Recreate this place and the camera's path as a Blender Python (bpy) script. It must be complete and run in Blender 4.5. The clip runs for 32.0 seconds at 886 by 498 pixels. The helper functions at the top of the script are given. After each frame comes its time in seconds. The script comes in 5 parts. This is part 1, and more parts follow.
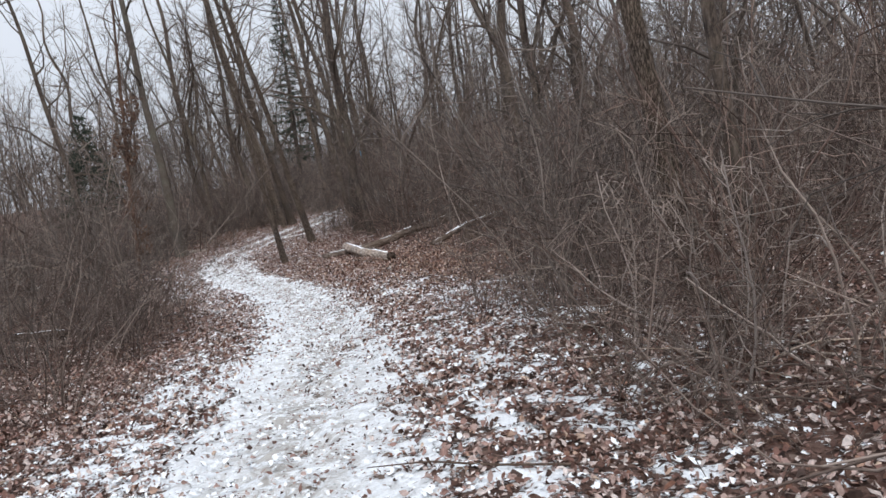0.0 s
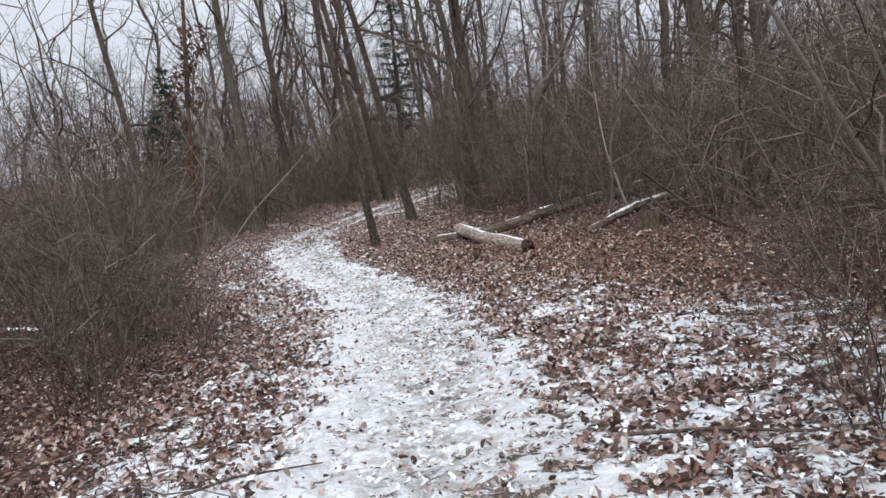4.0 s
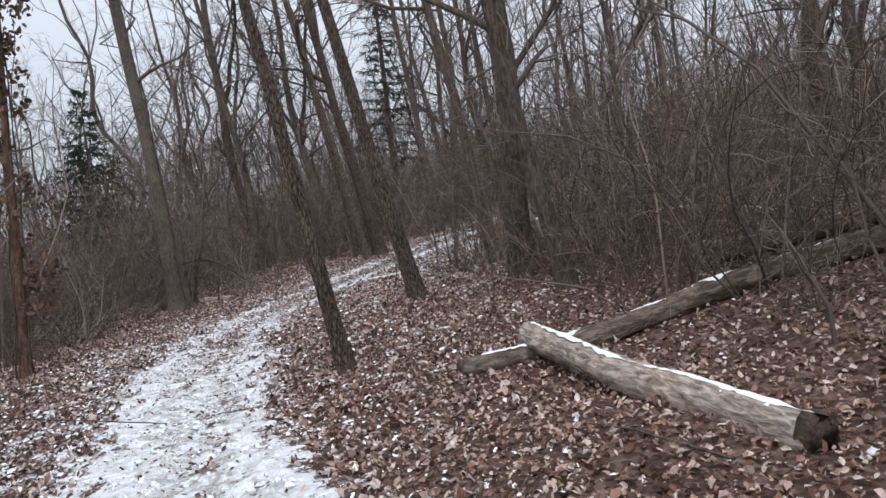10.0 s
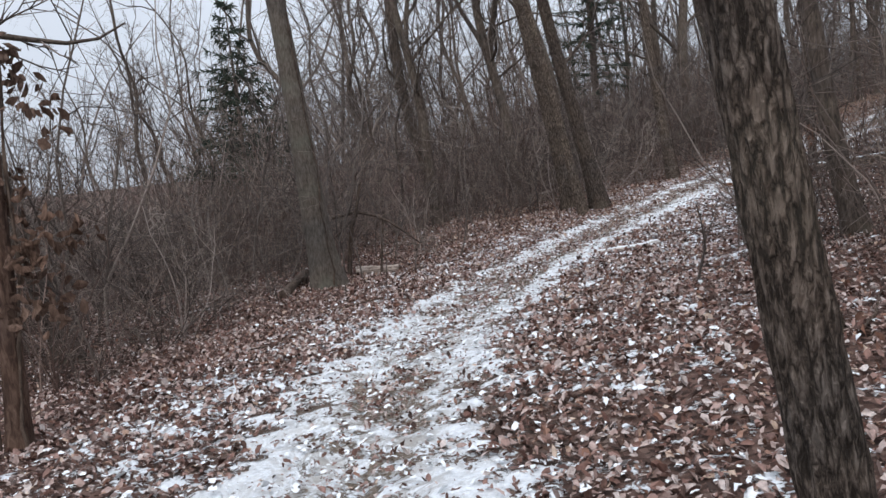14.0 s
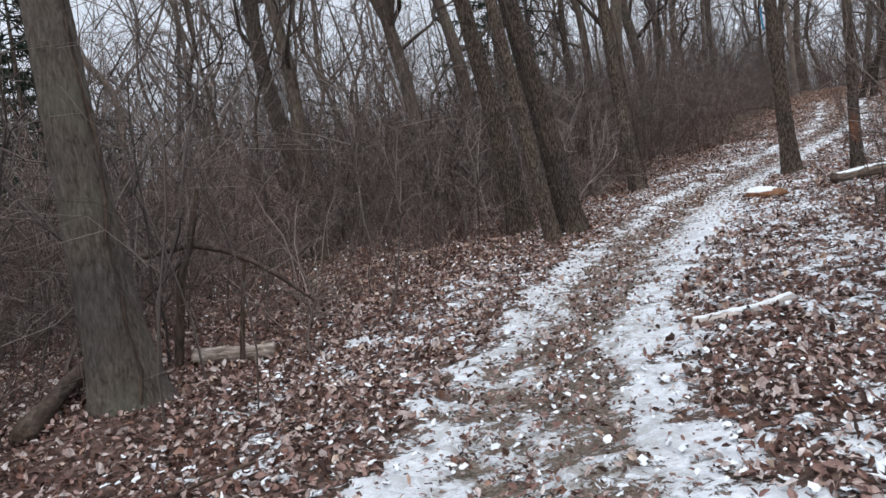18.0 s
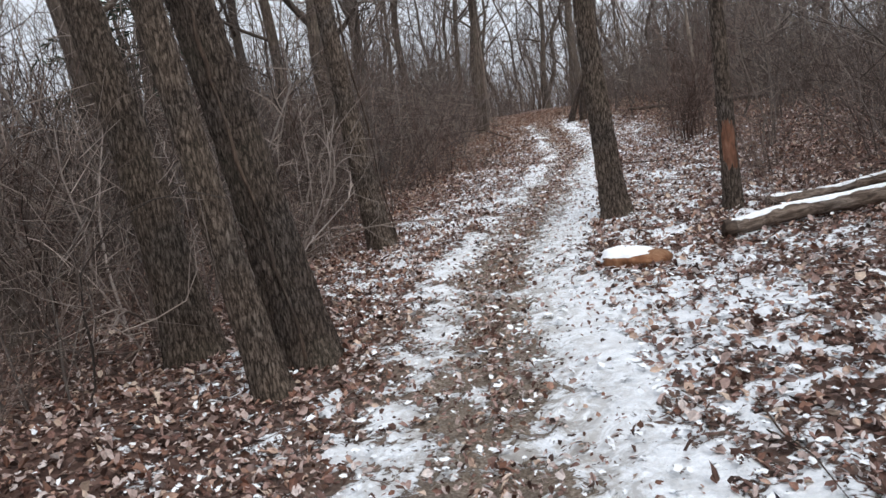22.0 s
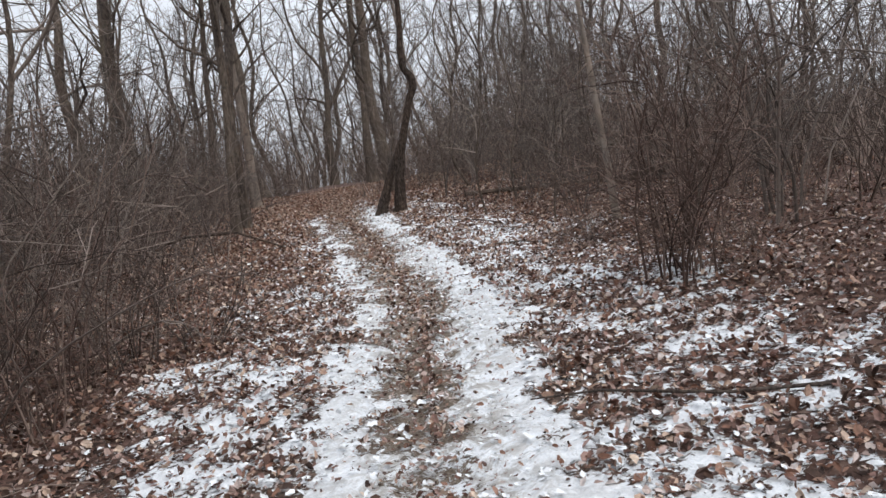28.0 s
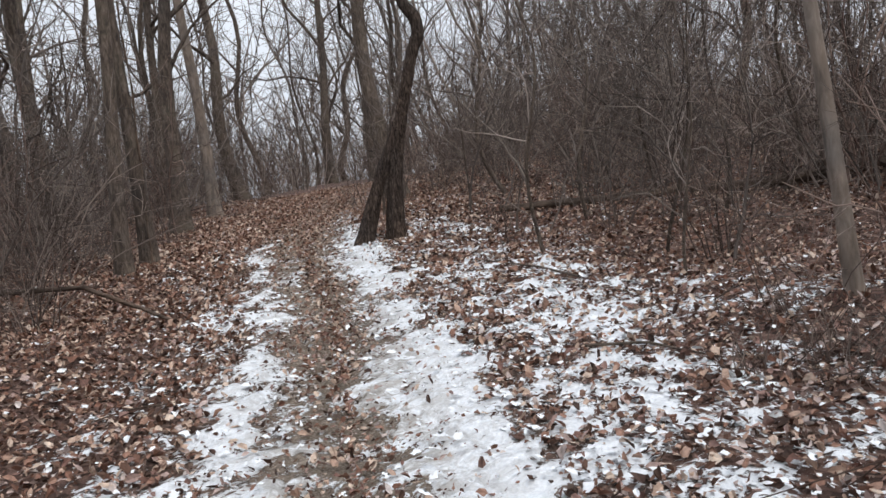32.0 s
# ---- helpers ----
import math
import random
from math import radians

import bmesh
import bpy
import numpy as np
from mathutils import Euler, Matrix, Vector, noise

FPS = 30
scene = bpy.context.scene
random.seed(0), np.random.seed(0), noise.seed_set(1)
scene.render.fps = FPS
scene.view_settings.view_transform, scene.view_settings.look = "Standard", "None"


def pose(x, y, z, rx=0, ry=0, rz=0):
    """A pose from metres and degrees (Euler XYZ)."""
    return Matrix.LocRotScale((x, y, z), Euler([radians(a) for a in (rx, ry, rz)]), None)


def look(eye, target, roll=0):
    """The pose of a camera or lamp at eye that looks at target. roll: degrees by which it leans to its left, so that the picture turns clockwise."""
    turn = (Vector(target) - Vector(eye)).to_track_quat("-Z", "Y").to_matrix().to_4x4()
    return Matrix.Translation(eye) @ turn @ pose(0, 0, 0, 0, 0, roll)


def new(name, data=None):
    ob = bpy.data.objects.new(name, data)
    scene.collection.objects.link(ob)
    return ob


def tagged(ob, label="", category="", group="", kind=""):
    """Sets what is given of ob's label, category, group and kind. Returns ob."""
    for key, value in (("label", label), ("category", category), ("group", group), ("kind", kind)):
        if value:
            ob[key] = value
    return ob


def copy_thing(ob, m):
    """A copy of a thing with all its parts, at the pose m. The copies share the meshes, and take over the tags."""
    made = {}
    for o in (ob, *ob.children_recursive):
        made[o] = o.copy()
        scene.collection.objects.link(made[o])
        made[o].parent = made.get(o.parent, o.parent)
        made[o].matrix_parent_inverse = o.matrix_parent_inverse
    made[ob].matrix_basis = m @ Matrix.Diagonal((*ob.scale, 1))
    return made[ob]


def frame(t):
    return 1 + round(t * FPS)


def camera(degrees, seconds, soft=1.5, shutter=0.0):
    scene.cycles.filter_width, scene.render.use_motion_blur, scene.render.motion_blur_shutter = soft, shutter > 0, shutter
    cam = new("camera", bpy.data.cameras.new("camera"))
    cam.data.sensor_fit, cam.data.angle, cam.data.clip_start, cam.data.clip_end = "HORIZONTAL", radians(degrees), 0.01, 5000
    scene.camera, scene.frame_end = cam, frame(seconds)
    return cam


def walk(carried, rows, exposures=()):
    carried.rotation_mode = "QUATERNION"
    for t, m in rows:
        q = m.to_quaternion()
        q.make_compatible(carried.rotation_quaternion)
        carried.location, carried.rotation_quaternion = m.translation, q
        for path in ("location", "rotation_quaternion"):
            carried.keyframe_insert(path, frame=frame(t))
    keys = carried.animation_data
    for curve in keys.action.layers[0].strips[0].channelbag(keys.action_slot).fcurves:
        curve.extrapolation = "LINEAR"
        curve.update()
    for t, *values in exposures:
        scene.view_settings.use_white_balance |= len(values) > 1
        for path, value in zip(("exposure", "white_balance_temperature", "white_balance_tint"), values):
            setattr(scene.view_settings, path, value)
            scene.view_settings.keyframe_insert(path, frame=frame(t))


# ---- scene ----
cam = camera(57.8, 32.0)
PATH = [
    (0, (-0.0, 0.001, 1.62), (-0.012, 1.988, 1.401), -7.0),
    (0.5, (-0.065, 0.714, 1.559), (-0.073, 2.705, 1.377), -5.5),
    (1, (-0.224, 1.407, 1.494), (-0.379, 3.388, 1.272), -5.1),
    (1.5, (-0.366, 2.116, 1.441), (-0.56, 4.093, 1.207), -5.5),
    (2, (-0.516, 2.802, 1.388), (-0.731, 4.782, 1.196), -5.7),
    (2.5, (-0.671, 3.487, 1.339), (-0.876, 5.467, 1.139), -5.6),
    (4.5, (-1.163, 6.278, 1.038), (-1.421, 8.248, 0.805), -4.5),
    (5, (-1.334, 6.958, 1.004), (-1.588, 8.932, 0.805), -4.5),
    (5.5, (-1.518, 7.636, 0.973), (-1.74, 9.616, 0.8), -4.8),
    (6, (-1.638, 8.333, 0.938), (-1.802, 10.322, 0.819), -4.7),
    (6.5, (-1.766, 9.037, 0.902), (-1.923, 11.025, 0.753), -4.8),
    (7, (-1.879, 9.738, 0.879), (-2.019, 11.73, 0.763), -5.1),
    (7.5, (-1.999, 10.433, 0.876), (-2.157, 12.425, 0.789), -5.7),
    (8, (-2.078, 11.104, 0.875), (-2.192, 13.098, 0.767), -5.8),
    (8.5, (-2.162, 11.811, 0.886), (-2.26, 13.806, 0.795), -5.7),
    (9, (-2.289, 12.536, 0.883), (-2.393, 14.529, 0.756), -4.8),
    (9.5, (-2.37, 13.254, 0.888), (-2.544, 15.241, 0.737), -5.4),
    (10, (-2.46, 13.966, 0.892), (-2.692, 15.949, 0.771), -6.4),
    (10.5, (-2.548, 14.712, 0.894), (-2.838, 16.688, 0.796), -6.7),
    (11, (-2.748, 15.398, 0.876), (-3.122, 17.358, 0.74), -7.1),
    (11.5, (-3.0, 16.095, 0.851), (-3.468, 18.033, 0.697), -6.2),
    (12, (-3.366, 16.796, 0.83), (-3.972, 18.693, 0.638), -6.2),
    (12.5, (-3.695, 17.459, 0.802), (-4.384, 19.323, 0.578), -6.5),
    (13, (-4.019, 18.131, 0.807), (-4.713, 19.995, 0.604), -5.3),
    (13.5, (-4.344, 18.799, 0.816), (-5.004, 20.676, 0.613), -5.5),
    (15.5, (-5.497, 21.486, 0.649), (-6.064, 23.389, 0.408), -6.6),
    (16, (-5.812, 22.131, 0.634), (-6.338, 24.049, 0.427), -6.3),
    (16.5, (-6.149, 22.739, 0.627), (-6.681, 24.657, 0.43), -6.5),
    (17, (-6.411, 23.38, 0.622), (-6.864, 25.32, 0.444), -6.2),
    (17.5, (-6.695, 24.031, 0.606), (-7.084, 25.985, 0.434), -5.7),
    (18, (-6.909, 24.656, 0.591), (-7.179, 26.628, 0.395), -5.9),
    (18.5, (-7.125, 25.344, 0.595), (-7.352, 27.32, 0.385), -5.8),
    (19, (-7.304, 26.001, 0.609), (-7.421, 27.985, 0.39), -7.1),
    (19.5, (-7.384, 26.687, 0.618), (-7.347, 28.677, 0.425), -6.7),
    (20, (-7.418, 27.36, 0.635), (-7.171, 29.339, 0.497), -7.9),
    (20.5, (-7.337, 28.061, 0.645), (-6.992, 30.026, 0.507), -8.1),
    (21, (-7.284, 28.773, 0.655), (-6.911, 30.729, 0.461), -7.9),
    (21.5, (-7.158, 29.499, 0.68), (-6.706, 31.437, 0.481), -7.2),
    (22, (-7.056, 30.225, 0.723), (-6.526, 32.142, 0.511), -6.6),
    (22.5, (-6.875, 30.925, 0.776), (-6.233, 32.813, 0.624), -6.2),
    (23, (-6.702, 31.649, 0.839), (-5.978, 33.51, 0.738), -5.3),
    (23.5, (-6.445, 32.32, 0.897), (-5.652, 34.152, 0.765), -5.9),
    (24, (-6.223, 33.068, 0.962), (-5.415, 34.893, 0.838), -3.9),
    (24.5, (-5.965, 33.731, 1.002), (-5.184, 35.569, 0.887), -4.7),
    (26.5, (-4.947, 36.35, 1.282), (-4.031, 38.118, 1.092), -6.2),
    (27, (-4.559, 36.971, 1.351), (-3.584, 38.707, 1.165), -6.7),
    (27.5, (-4.189, 37.621, 1.409), (-3.22, 39.36, 1.22), -8.0),
    (28, (-3.776, 38.238, 1.453), (-2.74, 39.945, 1.347), -7.2),
    (28.5, (-3.351, 38.833, 1.501), (-2.282, 40.52, 1.395), -7.0),
    (29, (-2.903, 39.391, 1.55), (-1.772, 41.039, 1.476), -6.8),
    (29.5, (-2.5, 39.949, 1.588), (-1.346, 41.579, 1.503), -7.0),
    (30, (-2.126, 40.513, 1.632), (-0.984, 42.152, 1.535), -7.4),
    (30.5, (-1.778, 41.121, 1.679), (-0.707, 42.805, 1.556), -7.1),
    (31, (-1.444, 41.752, 1.715), (-0.412, 43.461, 1.605), -6.6),
    (31.5, (-1.115, 42.394, 1.75), (-0.112, 44.12, 1.629), -6.4),
    (32, (-0.798, 43.051, 1.791), (0.195, 44.784, 1.674), -6.8),
]
walk(cam, [(t, look(eye, target, roll)) for t, eye, target, roll in PATH], [(0.0, 0.0, 6450, 10), (8.0, 0.0, 6450, 10), (11.0, 0.0, 6250, 10), (18.0, 0.0, 6250, 10), (21.0, 0.1, 6430, 10), (27.0, 0.08, 6520, 10), (29.0, 0.06, 6620, 10), (32.0, 0.08, 6560, 10)])

# ---- world and light: a bright overcast winter sky ----
world = bpy.data.worlds.new("overcast_sky")
scene.world = world
world.use_nodes = True
wt = world.node_tree
sky = wt.nodes.new("ShaderNodeTexSky")
sky.sky_type = "NISHITA"
sky.sun_disc = False
sky.sun_elevation, sky.sun_rotation = radians(38), radians(200)
sky.air_density, sky.dust_density, sky.ozone_density = 1.0, 3.0, 1.0
pale = wt.nodes.new("ShaderNodeHueSaturation")
pale.inputs["Saturation"].default_value = 0.22
cloud_at = wt.nodes.new("ShaderNodeTexCoord")
cloud = wt.nodes.new("ShaderNodeTexNoise")
cloud.inputs["Scale"].default_value, cloud.inputs["Detail"].default_value = 2.2, 4.0
cover_ramp = wt.nodes.new("ShaderNodeMapRange")
cover_ramp.inputs["From Min"].default_value, cover_ramp.inputs["From Max"].default_value = 0.3, 0.7
cover_ramp.inputs["To Min"].default_value, cover_ramp.inputs["To Max"].default_value = 0.62, 0.85
deck = wt.nodes.new("ShaderNodeMix")
deck.data_type = "RGBA"
deck.inputs["B"].default_value = (7.2, 7.7, 8.6, 1)
back = wt.nodes["Background"]
# an overcast dome is about three times as bright overhead as at the horizon
height = wt.nodes.new("ShaderNodeSeparateXYZ")
lift = wt.nodes.new("ShaderNodeMapRange")
lift.inputs["From Min"].default_value, lift.inputs["From Max"].default_value = 0.0, 1.0
lift.inputs["To Min"].default_value, lift.inputs["To Max"].default_value = 0.1, 0.2
wt.links.new(cloud_at.outputs["Generated"], height.inputs["Vector"])
wt.links.new(height.outputs["Z"], lift.inputs["Value"])
wt.links.new(lift.outputs["Result"], back.inputs["Strength"])
wt.links.new(cloud_at.outputs["Generated"], cloud.inputs["Vector"])
wt.links.new(cloud.outputs["Fac"], cover_ramp.inputs["Value"])
wt.links.new(sky.outputs["Color"], pale.inputs["Color"])
wt.links.new(pale.outputs["Color"], deck.inputs["A"])
wt.links.new(cover_ramp.outputs["Result"], deck.inputs["Factor"])
wt.links.new(deck.outputs["Result"], back.inputs["Color"])
sun = new("sun", bpy.data.lights.new("sun", "SUN"))
sun.data.energy, sun.data.angle, sun.data.color = 1.5, radians(40), (1.0, 0.97, 0.93)
sun.matrix_world = look((0, 0, 60), (-12, 40, 0))


# ---- materials ----
def material(name):
    m = bpy.data.materials.new(name)
    m.use_nodes = True
    return m, m.node_tree, m.node_tree.nodes["Principled BSDF"]


def node(tree, kind, **values):
    n = tree.nodes.new("ShaderNode" + kind)
    for key, value in values.items():
        n.inputs[key.replace("_", " ")].default_value = value
    return n


def ramp(tree, source, stops):
    n = tree.nodes.new("ShaderNodeValToRGB")
    while len(n.color_ramp.elements) < len(stops):
        n.color_ramp.elements.new(0.5)
    for e, (at, colour) in zip(n.color_ramp.elements, stops):
        e.position, e.color = at, (*colour, 1)
    tree.links.new(source, n.inputs["Fac"])
    return n


def bump(tree, shader, source, strength, distance):
    b = node(tree, "Bump", Strength=strength, Distance=distance)
    tree.links.new(source, b.inputs["Height"])
    tree.links.new(b.outputs["Normal"], shader.inputs["Normal"])


def mix(tree, factor, a, b):
    n = tree.nodes.new("ShaderNodeMix")
    n.data_type = "RGBA"
    for key, value in (("Factor", factor), ("A", a), ("B", b)):
        if isinstance(value, (tuple, float)):
            n.inputs[key].default_value = value if isinstance(value, float) else (*value, 1)
        else:
            tree.links.new(value, n.inputs[key])
    return n.outputs["Result"]


def multiply(tree, a, b):
    n = tree.nodes.new("ShaderNodeMix")
    n.data_type, n.blend_type = "RGBA", "MULTIPLY"
    n.inputs["Factor"].default_value = 1.0
    tree.links.new(a, n.inputs["A"])
    tree.links.new(b, n.inputs["B"])
    return n.outputs["Result"]


def bark_material(name, dark, mid, light, scale=9.0, relief=0.02, moss=0.0, crack=0.0):
    """Bark or old wood with the grain along the object's z; crack: how much it is broken into long interlacing ridges."""
    m, tree, shader = material(name)
    at = tree.nodes.new("ShaderNodeTexCoord")
    mapping = node(tree, "Mapping", Scale=(scale, scale, scale * 0.27))
    tree.links.new(at.outputs["Object"], mapping.inputs["Vector"])
    furrow = node(tree, "TexNoise", Scale=3.2, Detail=5.0, Roughness=0.62, Distortion=0.7)
    tree.links.new(mapping.outputs["Vector"], furrow.inputs["Vector"])
    blotch = node(tree, "TexNoise", Scale=1.7, Detail=3.0)
    tree.links.new(at.outputs["Object"], blotch.inputs["Vector"])
    info = tree.nodes.new("ShaderNodeObjectInfo")
    relief_source = furrow.outputs["Fac"]
    if crack:
        bent = node(tree, "TexNoise", Scale=2.6, Detail=4.0, Roughness=0.6)
        tree.links.new(mapping.outputs["Vector"], bent.inputs["Vector"])
        shifted = tree.nodes.new("ShaderNodeMix")
        shifted.data_type, shifted.blend_type = "RGBA", "ADD"
        shifted.inputs["Factor"].default_value = 0.9
        tree.links.new(mapping.outputs["Vector"], shifted.inputs["A"])
        tree.links.new(bent.outputs["Color"], shifted.inputs["B"])
        plates = tree.nodes.new("ShaderNodeTexVoronoi")
        plates.feature = "DISTANCE_TO_EDGE"
        plates.inputs["Scale"].default_value = 2.1
        tree.links.new(shifted.outputs["Result"], plates.inputs["Vector"])
        ridge = node(tree, "MapRange")
        for key, value in (("From Min", 0.0), ("From Max", 0.26), ("To Min", -0.2 * crack), ("To Max", 0.07 * crack)):
            ridge.inputs[key].default_value = value
        tree.links.new(plates.outputs["Distance"], ridge.inputs["Value"])
        both = node(tree, "Math")
        tree.links.new(ridge.outputs["Result"], both.inputs[0])
        tree.links.new(furrow.outputs["Fac"], both.inputs[1])
        relief_source = both.outputs["Value"]
    c = ramp(tree, relief_source, ((0.28, dark), (0.47, mid), (0.68, light)))
    warm = ramp(tree, blotch.outputs["Fac"], ((0.35, (0.78, 0.78, 0.8)), (0.65, (1.12, 1.02, 0.95))))
    vary = ramp(tree, info.outputs["Random"], ((0.0, (0.8, 0.78, 0.77)), (1.0, (1.2, 1.17, 1.12))))
    colour = multiply(tree, multiply(tree, c.outputs["Color"], warm.outputs["Color"]), vary.outputs["Color"])
    if moss:
        patch = ramp(tree, blotch.outputs["Fac"], ((0.52, (0, 0, 0)), (0.66, (moss, moss, moss))))
        colour = mix(tree, patch.outputs["Color"], colour, (0.115, 0.125, 0.1))
    tree.links.new(colour, shader.inputs["Base Color"])
    shader.inputs["Roughness"].default_value = 0.93
    shader.inputs["Specular IOR Level"].default_value = 0.2
    bump(tree, shader, relief_source, 0.9, relief)
    return m


def twig_material(name, a, b, c):
    m, tree, shader = material(name)
    isle = tree.nodes.new("ShaderNodeNewGeometry")
    info = tree.nodes.new("ShaderNodeObjectInfo")
    colour = ramp(tree, isle.outputs["Random Per Island"], ((0.0, a), (0.55, b), (1.0, c)))
    vary = ramp(tree, info.outputs["Random"], ((0.0, (0.75, 0.74, 0.74)), (1.0, (1.2, 1.14, 1.1))))
    out = tree.nodes.new("ShaderNodeMix")
    out.data_type, out.blend_type = "RGBA", "MULTIPLY"
    out.inputs["Factor"].default_value = 1.0
    tree.links.new(colour.outputs["Color"], out.inputs["A"])
    tree.links.new(vary.outputs["Color"], out.inputs["B"])
    tree.links.new(out.outputs["Result"], shader.inputs["Base Color"])
    shader.inputs["Roughness"].default_value = 0.85
    shader.inputs["Specular IOR Level"].default_value = 0.25
    return m


BARK = bark_material("furrowed_bark", (0.045, 0.036, 0.029), (0.155, 0.127, 0.106), (0.285, 0.245, 0.212), scale=19.0, relief=0.045, moss=0.22, crack=1.0)
BARK_FAR = bark_material("grey_bark", (0.045, 0.038, 0.034), (0.105, 0.088, 0.076), (0.18, 0.155, 0.135), scale=9.0, moss=0.25, crack=0.5)
BARK_LICHEN = bark_material("lichen_grey_bark", (0.05, 0.043, 0.038), (0.105, 0.094, 0.083), (0.165, 0.152, 0.137), scale=13.0, relief=0.02, moss=0.5, crack=0.35)
DARK_BARK = bark_material("dark_damp_bark", (0.016, 0.012, 0.01), (0.058, 0.045, 0.038), (0.13, 0.105, 0.09), scale=15.0, relief=0.02, crack=0.7)
MID_WOOD = bark_material("old_grey_wood", (0.035, 0.028, 0.024), (0.12, 0.096, 0.08), (0.3, 0.26, 0.23), scale=8.0)
BARK_SMOOTH = bark_material("smooth_grey_bark", (0.12, 0.105, 0.09), (0.2, 0.175, 0.155), (0.3, 0.27, 0.24), scale=5.0, relief=0.006)
BARK_RED = bark_material("red_brown_bark", (0.035, 0.023, 0.019), (0.095, 0.062, 0.048), (0.19, 0.135, 0.108))
DEAD_WOOD = bark_material("weathered_wood", (0.09, 0.072, 0.06), (0.34, 0.29, 0.25), (0.7, 0.65, 0.6), scale=9.0, relief=0.02)
DARK_WOOD = bark_material("wet_dark_wood", (0.03, 0.024, 0.02), (0.075, 0.058, 0.048), (0.15, 0.12, 0.1), scale=8.0)
PALE_WOOD = bark_material("bare_pale_wood", (0.42, 0.39, 0.36), (0.66, 0.625, 0.59), (0.82, 0.8, 0.78), scale=6.0, relief=0.006)
TWIG = twig_material("brown_twigs", (0.045, 0.032, 0.027), (0.126, 0.098, 0.085), (0.335, 0.28, 0.248))
TWIG_RED = twig_material("red_brown_twigs", (0.045, 0.03, 0.025), (0.125, 0.085, 0.071), (0.3, 0.23, 0.198))
TWIG_GREY = twig_material("grey_twigs", (0.05, 0.042, 0.037), (0.125, 0.106, 0.094), (0.29, 0.25, 0.225))
NEEDLE = twig_material("dark_needles", (0.018, 0.028, 0.02), (0.03, 0.045, 0.03), (0.05, 0.065, 0.045))


def leaf_material(name, warm):
    m, tree, shader = material(name)
    isle = tree.nodes.new("ShaderNodeNewGeometry")
    info = tree.nodes.new("ShaderNodeObjectInfo")
    add = tree.nodes.new("ShaderNodeMath")
    add.operation = "ADD"
    wrap = tree.nodes.new("ShaderNodeMath")
    wrap.operation = "FRACT"
    tree.links.new(isle.outputs["Random Per Island"], add.inputs[0])
    tree.links.new(info.outputs["Random"], add.inputs[1])
    tree.links.new(add.outputs["Value"], wrap.inputs[0])
    stops = ((0.0, (0.045, 0.028, 0.023)), (0.2, (0.1, 0.056, 0.043)), (0.35, (0.2, 0.108, 0.086)), (0.54, (0.33, 0.215, 0.185)), (0.76, (0.48, 0.38, 0.345)), (1.0, (0.66, 0.6, 0.575)))
    colour = ramp(tree, wrap.outputs["Value"], [(at, (r, g * (1 - 0.09 * warm), b * (1 - 0.22 * warm))) for at, (r, g, b) in stops])
    at = tree.nodes.new("ShaderNodeTexCoord")
    spots = node(tree, "TexNoise", Scale=60.0, Detail=3.0)
    tree.links.new(at.outputs["Object"], spots.inputs["Vector"])
    worn = ramp(tree, spots.outputs["Fac"], ((0.3, (0.7, 0.7, 0.7)), (0.7, (1.15, 1.12, 1.1))))
    out = tree.nodes.new("ShaderNodeMix")
    out.data_type, out.blend_type = "RGBA", "MULTIPLY"
    out.inputs["Factor"].default_value = 1.0
    tree.links.new(colour.outputs["Color"], out.inputs["A"])
    tree.links.new(worn.outputs["Color"], out.inputs["B"])
    tree.links.new(out.outputs["Result"], shader.inputs["Base Color"])
    shader.inputs["Roughness"].default_value = 0.7
    shader.inputs["Specular IOR Level"].default_value = 0.3
    return m


LEAF = leaf_material("dead_leaves", 0.0)
LEAF_WARM = leaf_material("orange_brown_leaves", 1.0)


def snow_material():
    m, tree, shader = material("snow")
    at = tree.nodes.new("ShaderNodeTexCoord")
    lumps = node(tree, "TexNoise", Scale=28.0, Detail=4.0, Roughness=0.6)
    tree.links.new(at.outputs["Object"], lumps.inputs["Vector"])
    c = ramp(tree, lumps.outputs["Fac"], ((0.3, (0.76, 0.795, 0.83)), (0.6, (0.89, 0.91, 0.93))))
    tree.links.new(c.outputs["Color"], shader.inputs["Base Color"])
    shader.inputs["Roughness"].default_value = 0.75
    bump(tree, shader, lumps.outputs["Fac"], 0.6, 0.015)
    return m


SNOW = snow_material()


